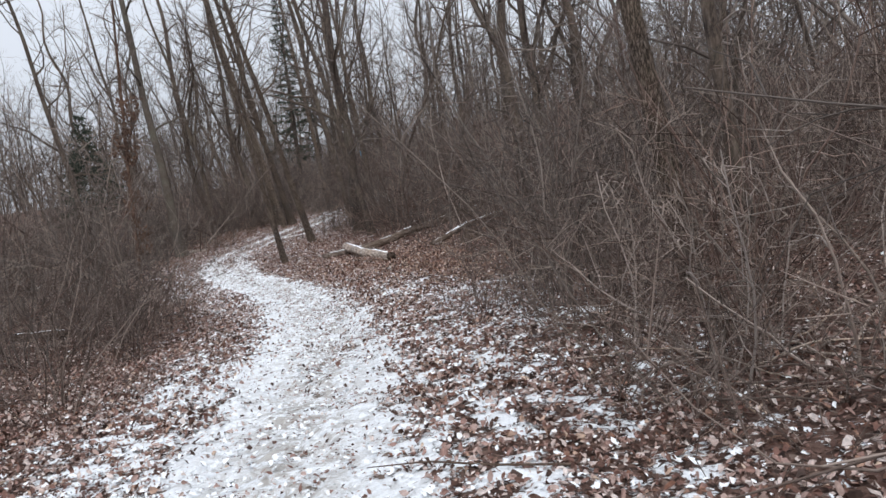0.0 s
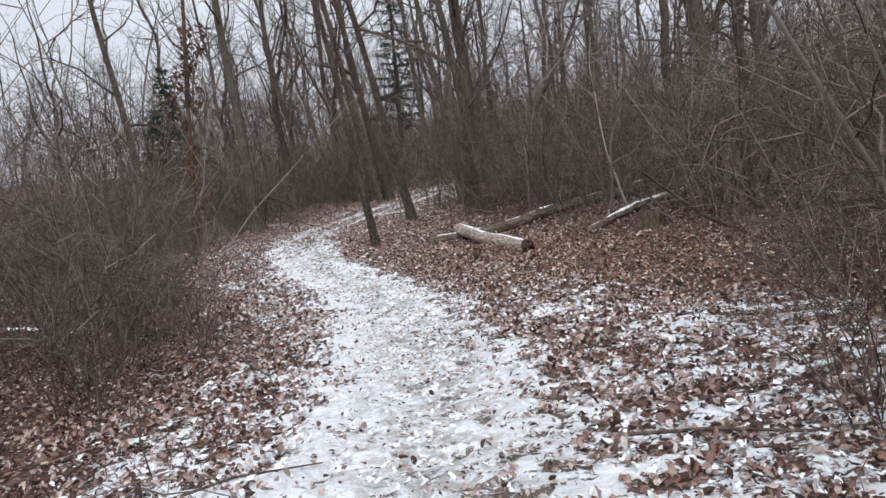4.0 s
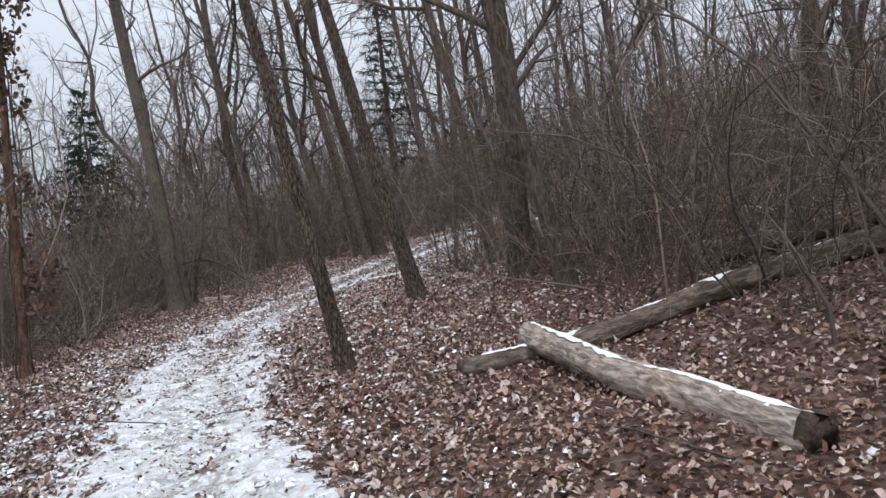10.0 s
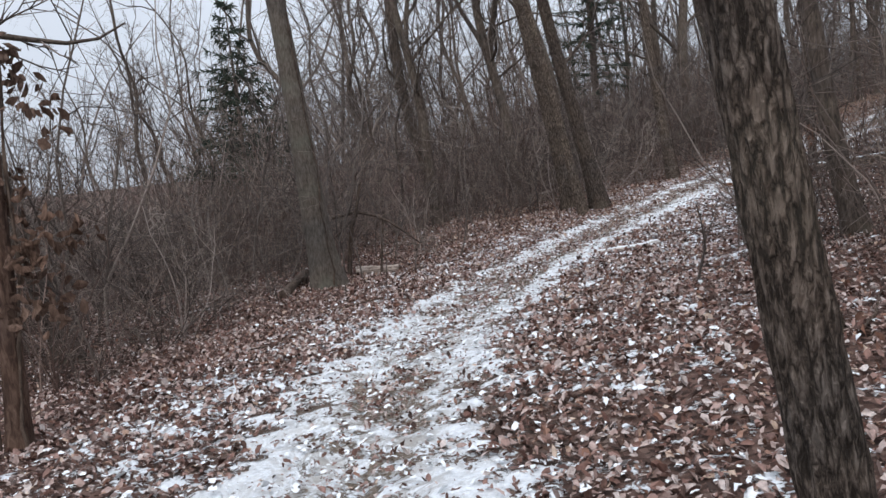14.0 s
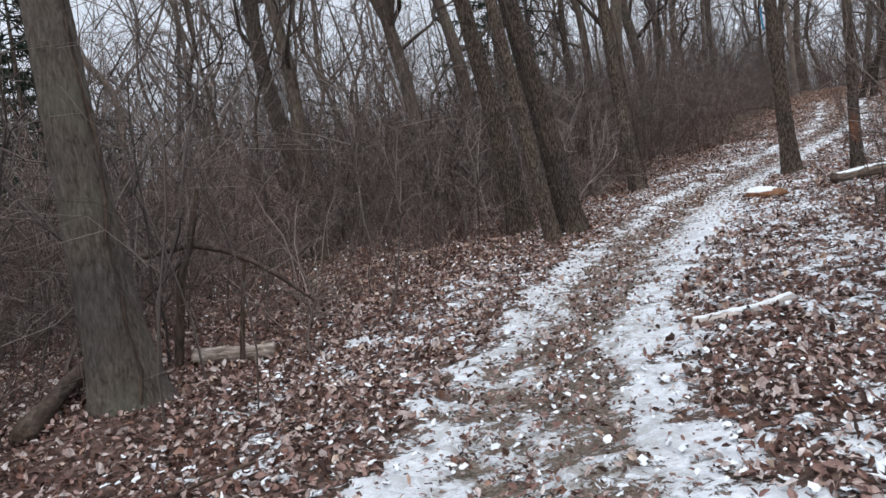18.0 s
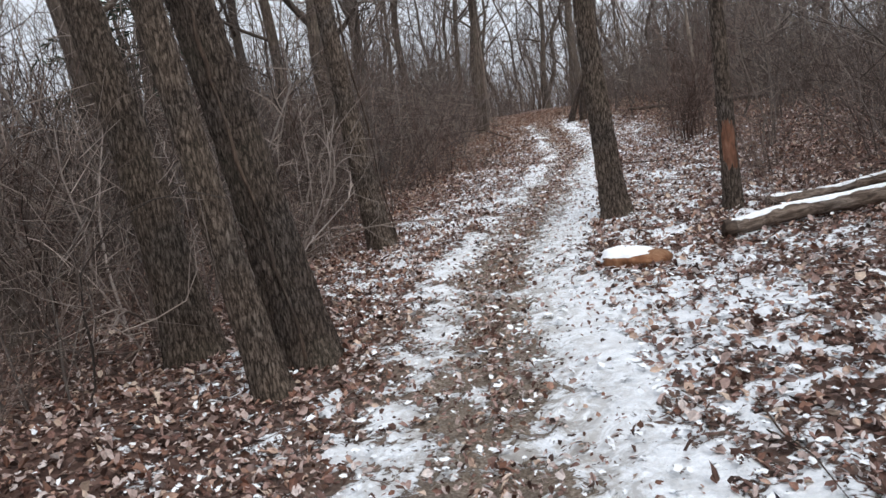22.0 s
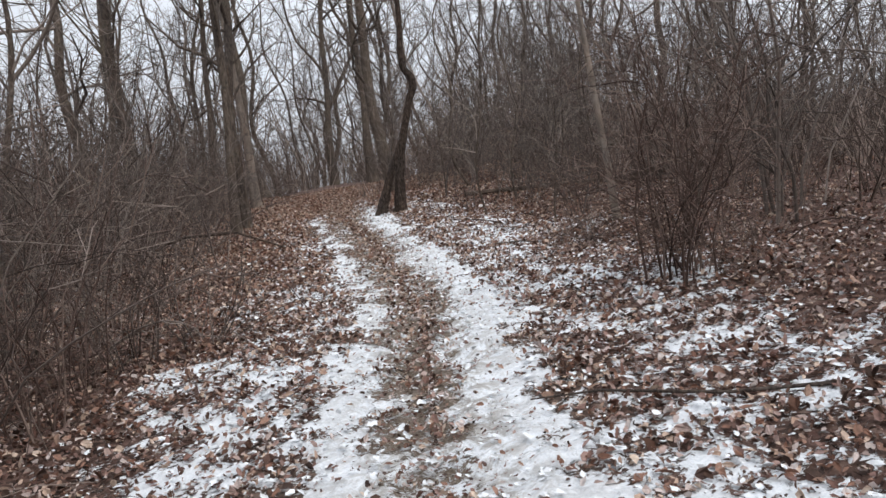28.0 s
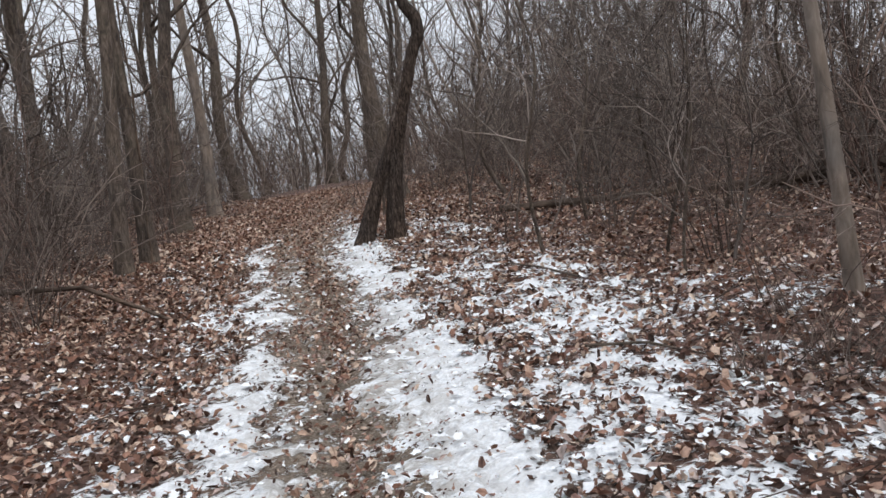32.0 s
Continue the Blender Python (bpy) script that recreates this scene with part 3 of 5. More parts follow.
# the trees that stand close to the trail: x, y, dia, lean x, lean y, height, bark, sides, furrow, label
BESIDE = [
    (-4.34, 21.25, 0.175, -0.15, -0.056, 12, BARK, 110, 0.1, "slender leaning tree with deeply furrowed bark beside the trail"),
    (-4.08, 24.45, 0.235, -0.2, -0.08, 16, BARK, 110, 0.08, "leaning bare tree with rough grey bark among thin brush"),
    (-9.8, 29.6, 0.42, -0.066, -0.022, 19, BARK_LICHEN, 72, 0.035, "tall thick tree with grey bark at the edge of the thicket"),
    (-9.12, 23.50, 0.165, 0.06, 0.02, 13, BARK_RED, 48, 0.07, "thin dark red-brown tree with a gnarled vine-grown trunk"),
    (-6.88, 34.62, 0.21, -0.19, -0.03, 15, BARK, 64, 0.07, "leaning outer stem of a clump of three trees"),
    (-6.62, 35.10, 0.35, -0.19, -0.02, 18, BARK, 80, 0.085, "thick middle stem of a clump of three trees"),
    (-7.30, 35.85, 0.34, -0.17, -0.01, 18, BARK, 64, 0.07, "rear stem of a clump of three trees"),
    (-5.36, 38.75, 0.28, -0.115, 0.04, 17, BARK, 64, 0.08, "leaning tree with rough bark on the thicket side"),
    (-3.2, 37.5, 0.265, -0.085, 0.035, 18, BARK, 140, 0.085, "straight forest tree with furrowed bark close beside the trail"),
    (-2.70, 36.30, 0.165, -0.018, 0.007, 13, BARK, 56, 0.06, "slim tree with a reddish flayed patch low on its trunk"),
    (2.35, 7.6, 0.27, -0.16, 0.0, 17, BARK, 56, 0.06, "dark leaning tree among dense brush"),
    (2.75, 7.2, 0.18, -0.08, 0.0, 14, BARK_FAR, 40, 0.05, "slim dark tree among dense brush"),
    (3.45, 59.6, 0.30, -0.03, 0.017, 17, BARK_SMOOTH, 40, 0.012, "smooth pale grey tree with a few dark scars"),
    (0.85, 52.6, 0.2, -0.02, -0.01, 15, BARK_FAR, 48, 0.07, "dark rough tree with a vine-grown foot"),
    (3.53, 45.89, 0.11, -0.06, 0.03, 8, BARK_SMOOTH, 32, 0.012, "slender smooth grey sapling tree"),
]
NEAR_TREES = []
for n, (x, y, dia, lx, ly, tall, bark, sides, furrow, label) in enumerate(BESIDE):
    t = plant("tree", x, y, 100 + n, tall, dia, bark, label, group="trees beside the trail", lean=(lx, ly), sides=sides, furrow=furrow, step=0.04,
          curve=0.1, low=4.2, limbs=7, twigs=5)
    NEAR_TREES.append(t)

# copied trees that fill the wood on all sides
rng = np.random.default_rng(11)
TALL = []
for n in range(5):
    dia, tall = (0.2, 0.27, 0.36, 0.24, 0.42)[n], (15, 17, 19, 16, 20)[n]
    TALL.append(plant("tree", -30 - 4 * n, -30, 500 + n, tall, dia, BARK_FAR, "bare forest tree standing deep in the wood", group="trees deep in the wood", joined=True,
                      lean=(-0.05, 0.0), sides=9, step=0.5, curve=1.0, low=1.9, top=11, limbs=12, twigs=4, forks=2 + n % 2, crook=0.3))
SLIM = []
for n in range(6):
    dia, tall = (0.07, 0.1, 0.055, 0.13, 0.085, 0.11)[n], (6.5, 8.5, 5.5, 10, 7.5, 9)[n]
    SLIM.append(plant("young_tree", -30 - 4 * n, -36, 520 + n, tall, dia, BARK_FAR, "thin crooked young tree with many bare branches", group="young trees in the wood", joined=True,
                      category="tree", lean=(-0.04, 0.0), sides=6, step=0.5, curve=2.9, low=0.9, top=8, limbs=13, twigs=4, thin=0.1, flare=0.3, forks=2, crook=0.3))

# trees in the wood behind, seen between the twigs: x, y, dia, lean x, lean y, height
BEHIND = [
    (-11.3, 26.3, 0.28, -0.16, -0.06, 14), (-10.9, 38.2, 0.42, -0.085, -0.03, 17), (-10.4, 36.6, 0.3, -0.14, -0.05, 14), (9.1, 63.6, 0.38, 0.05, -0.02, 18),
    (2.3, 21.8, 0.4, -0.04, 0.0, 17), (-2.65, 25.2, 0.4, -0.07, -0.02, 19), (-2.15, 23.5, 0.24, -0.17, -0.02, 16), (-3.2, 28.6, 0.26, -0.18, -0.03, 17),
    (4.5, 33.5, 0.6, -0.1, 0.0, 19), (7.0, 32.6, 0.6, -0.12, 0.0, 19), (7.5, 37.7, 0.6, -0.12, 0.0, 19),
    (1.2, 36.1, 0.3, 0.03, 0.0, 17), (5.8, 65.6, 0.44, -0.06, 0.03, 18), (9.1, 66.8, 0.36, 0.03, -0.02, 18), (0.3, 62.7, 0.24, 0.05, -0.03, 15),
    (2.6, 60.5, 0.26, 0.02, -0.01, 16), (0.3, 59.4, 0.4, -0.02, 0.01, 18), (2.2, 57.1, 0.34, 0.04, -0.03, 17), (-3.5, 49.3, 0.38, -0.02, 0.0, 18),
    (-4.1, 47.3, 0.42, -0.06, 0.03, 18), (0.5, 52.1, 0.19, 0.0, -0.01, 17), (-5.9, 49.4, 0.32, -0.05, 0.02, 17), (-7.0, 49.5, 0.24, 0.01, 0.0, 15),
    (-8.9, 37.9, 0.34, -0.075, 0.0, 17), (-8.1, 41.9, 0.4, -0.15, -0.01, 17), (5.75, 55.9, 0.38, -0.03, 0.0, 17), (-5.5, 43.9, 0.27, -0.12, 0.0, 16), (-4.8, 43.8, 0.4, -0.05, 0.0, 18),
]
placed = [(b[0], b[1]) for b in BESIDE] + [(b[0], b[1]) for b in BEHIND]


def fill(kinds, wanted, gap, clear, low, high):
    count = 0
    while count < wanted:
        x, y = rng.uniform(-42, 44), rng.uniform(-18, 100)
        d = float(across(x, y))
        if 6 < y < 46 and d < 0 and rng.random() < 0.8:
            continue
        if y < 64 and -clear < d < clear or y < 12 and -14 < d < 0 or min((x - a) ** 2 + (y - b) ** 2 for a, b in placed) < gap * gap:
            continue
        placed.append((x, y))
        size = rng.uniform(low, high)
        copy_thing(kinds[int(rng.integers(len(kinds)))], pose(x, y, hill(x, y) - 0.05, rng.normal(0, 4.5), rng.normal(-2, 4.5), rng.uniform(0, 360)) @ Matrix.Scale(size, 4))
        count += 1


fill(TALL, 130, 1.8, 8.5, 0.7, 1.2)
fill(SLIM, 200, 0.9, 4.6, 0.6, 1.3)
for kinds, wanted, gap, low, high in ((TALL, 16, 1.5, 0.55, 0.95), (SLIM, 34, 0.7, 0.6, 1.2)):
    while wanted:
        x, y = rng.uniform(3, 32), rng.uniform(52, 84)
        if across(x, y) < 5.0 and y < 66 or min((x - a) ** 2 + (y - b) ** 2 for a, b in placed) < gap * gap:
            continue
        placed.append((x, y))
        copy_thing(kinds[int(rng.integers(len(kinds)))], pose(x, y, hill(x, y) - 0.05, rng.normal(0, 5), rng.normal(-2, 5), rng.uniform(0, 360)) @ Matrix.Scale(rng.uniform(low, high), 4))
        wanted -= 1
for n, (x, y, dia, lx, ly, tall) in enumerate(BEHIND):
    plant("tree", x, y, 300 + n, tall, dia, BARK_FAR, "bare grey-brown forest tree behind the thicket", group="trees in the wood",
          lean=(lx, ly), sides=16, furrow=0.035, step=0.25, curve=0.3, low=2.3, limbs=10, twigs=5, forks=n % 3, crook=0.28)


def bark_patch(root, name, label, mat, dia, lean, height, low, high, start, end):
    """A patch on a trunk's bark, between two heights and two angles."""
    g = Geo()
    z, a = np.meshgrid(np.linspace(low, high, 10), np.linspace(start, end, 9), indexing="ij")
    edge = 1.0 - 0.12 * (np.abs(np.linspace(-1, 1, 10))[:, None] ** 6 + np.abs(np.linspace(-1, 1, 9))[None] ** 6)
    r = 0.5 * dia * (1 - 0.93 * z / height) ** 0.8 * (0.7 + 0.3 * np.exp(-z / 1.6)) * 1.085 * edge
    i, j = np.arange(9)[:, None] * 9, np.arange(8)[None]
    g.add(np.stack((lean[0] * z + r * np.cos(a), lean[1] * z + r * np.sin(a), z), -1), np.stack((i + j, i + j + 1, i + 9 + j + 1, i + 9 + j), -1))
    return part(name, g, mat, root, label)


FLAYED = bark_material("flayed_red_wood", (0.06, 0.033, 0.024), (0.15, 0.075, 0.05), (0.23, 0.135, 0.1), scale=8.0)
BLUE = bark_material("blue_paint", (0.05, 0.2, 0.38), (0.08, 0.3, 0.52), (0.12, 0.38, 0.6), scale=5.0, relief=0.004)
bark_patch(NEAR_TREES[9], "flayed_patch", "bare reddish wood", FLAYED, 0.165, (-0.018, 0.007), 13, 0.3, 0.82, -3.1, -0.9)
bark_patch(NEAR_TREES[8], "blaze", "painted blue trail mark", BLUE, 0.27, (-0.085, 0.035), 18, 2.2, 2.55, 2.5, 3.5)


def vine(root, dia, lean, height, start, turn, low, high, seed):
    """A bare vine that climbs a trunk."""
    r = np.random.default_rng(seed)
    z = np.arange(low, high, 0.09)
    a = start + turn * (z - low) + np.cumsum(r.normal(0, 0.06, len(z)))
    k = 0.5 * dia * (1 - 0.93 * np.clip(z, 0, None) / height) ** 0.8 * (0.7 + 0.3 * np.exp(-np.clip(z, 0, None) / 1.6)) * 1.1 + 0.02 + 0.012 * np.sin(5 * z + seed)
    g = Geo()
    g.tube(np.stack((lean[0] * z + k * np.cos(a), lean[1] * z + k * np.sin(a), z), -1), 0.011 + 0.003 * np.sin(11 * z), 7)
    part("vine", g, DARK_WOOD, root, "dark bare climbing vine")


for n, start, turn, top in ((7, -0.5, 0.15, 5.0), (2, -0.9, 0.2, 6.0), (3, -0.4, 0.5, 5.0), (13, -1.6, 0.5, 3.0), (3, -2.2, -0.4, 4.0), (5, -1.9, 0.2, 5.0)):
    b = BESIDE[n]
    vine(NEAR_TREES[n], b[2], b[3:5], b[5], start, turn, -0.1, top, 3 * n + int(top))


def far_woods():
    """The wood beyond, where one tree cannot be told from the next."""
    g, r = Geo(), np.random.default_rng(61)
    for _ in range(1900):
        x, y = r.uniform(-80, 80), r.uniform(-45, 140)
        d = float(across(x, y))
        if abs(d) < 17 and -25 < y < 74 or d < 0 and 4 < y < 60 and r.random() < 0.8:
            continue
        tall, dia = r.uniform(5, 15), r.uniform(0.05, 0.26)
        pts = wander(r, (x, y, hill(x, y) - 0.1), (r.normal(-0.05, 0.12), r.normal(0, 0.1), 1), tall, 5, 0.2)
        g.tube(pts, np.linspace(0.5 * dia, 0.03, 6), 4)
        for _ in range(6):
            k = int(r.integers(1, 5))
            bough = wander(r, pts[k] - (0, 0, r.uniform(0, tall * 0.18)), side_way(r, (0, 0, 1), r.uniform(0.5, 1.25)), r.uniform(1.5, 4.5), 3, 0.3, 0.08)
            g.tube(bough, (0.04, 0.03, 0.022, 0.012), 3)
            for _ in range(4):
                j = int(r.integers(1, 4))
                g.tube(wander(r, bough[j], side_way(r, (0, 0, 1), r.uniform(0.3, 1.5)), r.uniform(0.6, 2.0), 1, 0.3), (0.018, 0.009), 3)
    tagged(new("far_woods", g.mesh("far_woods", TWIG_GREY)), "bare grey-brown woods in the distance", "woods", kind="stuff")


far_woods()


# ---- evergreens among the bare trees ----
def conifer(x, y, tall, wide, seed, bare):
    r = np.random.default_rng(seed)
    root = tagged(new("conifer"), "dark green conifer among bare trees", "conifer", "evergreens")
    root.location = (x, y, hill(x, y))
    g = Geo()
    g.tube([(0, 0, -0.2), (0.02, 0, tall * 0.5), (0, 0.02, tall)], (tall * 0.012, tall * 0.008, 0.01), 8)
    part("trunk", g, BARK_FAR, root)
    c = Geo()
    for z in np.arange(bare, tall - 0.1, 0.34):
        reach = wide * (1 - (z - bare * 0.6) / (tall - bare * 0.6)) + 0.12
        for a in np.arange(0, 6.28, 6.28 / 8) + r.uniform(0, 6.28):
            if r.random() < 0.2:
                continue
            long = reach * r.uniform(0.5, 1.15)
            way = np.array((np.cos(a), np.sin(a), r.uniform(-0.3, 0.15)))
            way /= np.linalg.norm(way)
            pts = wander(r, (0, 0, z + r.uniform(-0.12, 0.12)), way, long, 3, 0.1, 0.03)
            c.tube(pts, (0.018, 0.014, 0.01, 0.005), 3)
            for _ in range(int(10 + 16 * long)):
                u = r.uniform(0.2, 1)
                n = side_way(r, way, r.uniform(0.3, 1.3)) * r.uniform(0.1, 0.26) - (0, 0, 0.04)
                at = pts[0] + (pts[-1] - pts[0]) * u
                c.tube([at, at + n * 0.5, at + n], (0.012, 0.017, 0.004), 3)
    part("crown", c, NEEDLE, root, "dark green needle sprays")


for x, y, tall, wide, seed, bare in ((-17.0, 39.5, 6.6, 2.7, 1, 0.6), (-7.9, 46.5, 12.0, 1.9, 2, 2.5), (-18.5, 41.5, 5.0, 1.3, 3, 0.6), (-13.0, 21.0, 3.6, 1.0, 4, 0.4)):
    conifer(x, y, tall, wide, seed, bare)


# ---- brush ----
def brush_allowed(x, y, rng):
    """How thickly brush grows at a place: none on the trail, dense at its sides, thin on the leafy slope to the right."""
    d = float(across(x, y))
    if any((x - b[0]) ** 2 + (y - b[1] + 0.7) ** 2 < 1.5 for b in BESIDE):
        return 0.0
    if d < 0:
        edge = float(np.interp(y, (9, 12, 16, 18, 27, 30, 33, 40, 46, 50, 56), (-2.8, -2.5, -2.5, -3.4, -3.4, -2.9, -2.3, -2.3, -2.5, -2.2, -2.6)))
        return 1.0 if d < edge - 0.3 else 0.45 if d < edge else 0.0
    edge = float(np.interp(y, (4, 8, 12, 14, 18, 24, 27, 31, 38, 41, 46, 51, 53, 58), (2.9, 2.1, 2.1, 4.2, 5.2, 4.4, 3.0, 2.4, 2.5, 2.4, 3.4, 2.8, 1.8, 1.6)))
    full = float(np.interp(y, (4, 12, 15, 30, 38, 42, 47, 53), (3.3, 2.7, 5.8, 4.0, 4.2, 6.5, 7.5, 2.6)))
    return 0.85 if d > full else 0.28 if d > edge else 0.0


def shrub(name, seed, height, stems, reach, kids, mat, thick, label, group, category="shrub"):
    """A bare shrub: its stems and its fine twigs."""
    rng = np.random.default_rng(seed)
    big, fine = Geo(), Geo()
    for _ in range(stems):
        a, lean = rng.uniform(0, 2 * np.pi), rng.uniform(0.03, reach)
        way = np.array((np.cos(a) * lean, np.sin(a) * lean, 1.0))
        way /= np.linalg.norm(way)
        foot = 0.12 * height * rng.random()
        tall = height * rng.uniform(0.5, 1.08)
        pts = wander(rng, (foot * np.cos(a), foot * np.sin(a), -0.08), way, tall, 6, 0.17, -0.05 * reach)
        r = thick * rng.uniform(0.6, 1.35)
        big.tube(pts, np.linspace(r, max(r * 0.3, 0.002), 7), 4)
        for _ in range(kids):
            u = rng.uniform(0.12, 0.98)
            i = min(int(u * 6), 5)
            at = pts[i] + (pts[i + 1] - pts[i]) * (u * 6 - i)
            along = (pts[i + 1] - pts[i]) / np.linalg.norm(pts[i + 1] - pts[i])
            grow(rng, fine, at, side_way(rng, along, rng.uniform(0.4, 1.1)), height * rng.uniform(0.14, 0.34), max(r * 0.45, 0.0028), 1, 0.4, 0.02, 3, 0.85, steps=4)
    root = tagged(new(name), label, category, group)
    tagged(part("stem", big, mat, root), kind="stuff")
    tagged(part("crown", fine, mat, root, "fine bare twigs"), kind="stuff")
    return root


DEAD_TWIG = twig_material("pale_dead_twigs", (0.12, 0.1, 0.085), (0.26, 0.22, 0.195), (0.42, 0.37, 0.34))
BUSHES, TANGLES, LOW, POLES = [], [], [], []
for n, (tall, stems, reach, kids, mat, thick) in enumerate((
        (2.5, 12, 0.5, 7, TWIG, 0.009), (3.1, 10, 0.4, 8, TWIG_RED, 0.011), (2.2, 13, 0.6, 6, TWIG, 0.008), (3.5, 8, 0.32, 9, TWIG_GREY, 0.013), (2.8, 11, 0.55, 7, TWIG_GREY, 0.009))):
    b = shrub("shrub", 700 + n, tall, stems, reach, kids, mat, thick, "leafless brown shrub of many fine upright twigs", "tall brush")
    BUSHES.append(rest(b, -26 - 3 * n, -26))
for n, (tall, stems, reach, kids, mat) in enumerate(((1.5, 13, 1.1, 5, TWIG_RED), (1.9, 12, 1.3, 5, TWIG), (1.3, 14, 0.9, 5, TWIG_GREY), (2.1, 11, 1.5, 6, TWIG))):
    b = shrub("bramble", 715 + n, tall, stems, reach, kids, mat, 0.006, "tangle of arching thorny brown canes", "bramble thickets", "bramble")
    TANGLES.append(rest(b, -26 - 3 * n, -23))
for n, (tall, stems, reach, kids) in enumerate(((0.8, 11, 0.8, 3), (0.6, 15, 1.0, 2), (1.1, 8, 0.5, 4))):
    b = shrub("low_shrub", 730 + n, tall, stems, reach, kids, TWIG, 0.004, "knee-high thin brown twigs standing in leaf litter", "low brush")
    LOW.append(rest(b, -26 - 3 * n, -20))
for n, (tall, kids) in enumerate(((2.4, 9), (3.4, 11), (1.7, 6), (4.4, 13))):
    b = shrub("sapling", 745 + n, tall, 1 + n % 2, 0.14, kids, TWIG_GREY, 0.014, "thin bare sapling with a few upright twigs", "saplings", "sapling")
    POLES.append(rest(b, -26 - 3 * n, -16))

CLUMP = rest(shrub("shrub", 790, 2.7, 24, 0.15, 15, TWIG_RED, 0.010, "dense upright clump of dark red-brown stems beside the trail", "tall brush"), -40, -26)
ARCHES = []
for n, (tall, stems, reach, kids, mat) in enumerate(((2.9, 7, 1.0, 9, DEAD_TWIG), (3.6, 6, 0.7, 11, TWIG_GREY), (2.3, 8, 1.3, 8, DEAD_TWIG))):
    b = shrub("arching_shrub", 760 + n, tall, stems, reach, kids, mat, 0.015, "open shrub of thick pale arching stems", "arching shrubs")
    ARCHES.append(rest(b, -26 - 3 * n, -13))

rng = np.random.default_rng(21)


def scatter(kinds, wanted, ys, reach, gap, low=0.6, high=1.35, clear=0.0):
    done = tries = 0
    near = []
    while done < wanted and tries < wanted * 80:
        tries += 1
        y, d = rng.uniform(*ys), rng.uniform(-reach, reach)
        x = float(hermite(TRAIL_X, y)) + d
        if abs(d) < clear or rng.random() > brush_allowed(x, y, rng) or any((x - a) ** 2 + (y - b) ** 2 < gap * gap for a, b in near):
            continue
        near.append((x, y))
        clump = np.sin(0.9 * x + 0.4 * y) + np.sin(0.7 * y - 0.5 * x + 2) + 0.6 * np.sin(2.1 * x - 1.3 * y)
        if clump < -0.9 and rng.random() < 0.7:
            continue
        size = rng.uniform(low, high) * (0.75 if abs(d) < 3.4 else 1.0) * (1 + 0.13 * clump)
        copy_thing(kinds[int(rng.integers(len(kinds)))], pose(x, y, hill(x, y) - 0.03, rng.normal(0, 4), rng.normal(0, 4), rng.uniform(0, 360)) @ Matrix.Scale(size, 4))
        done += 1


scatter(BUSHES, 350, (1, 66), 9.0, 0.85)
scatter(TANGLES, 330, (1, 64), 8.0, 0.7)
scatter(ARCHES, 80, (2, 62), 8.5, 1.0, 0.6, 1.0, 4.6)
scatter(LOW, 170, (2, 60), 6.5, 0.4)
scatter(POLES, 150, (4, 62), 8.0, 0.5)
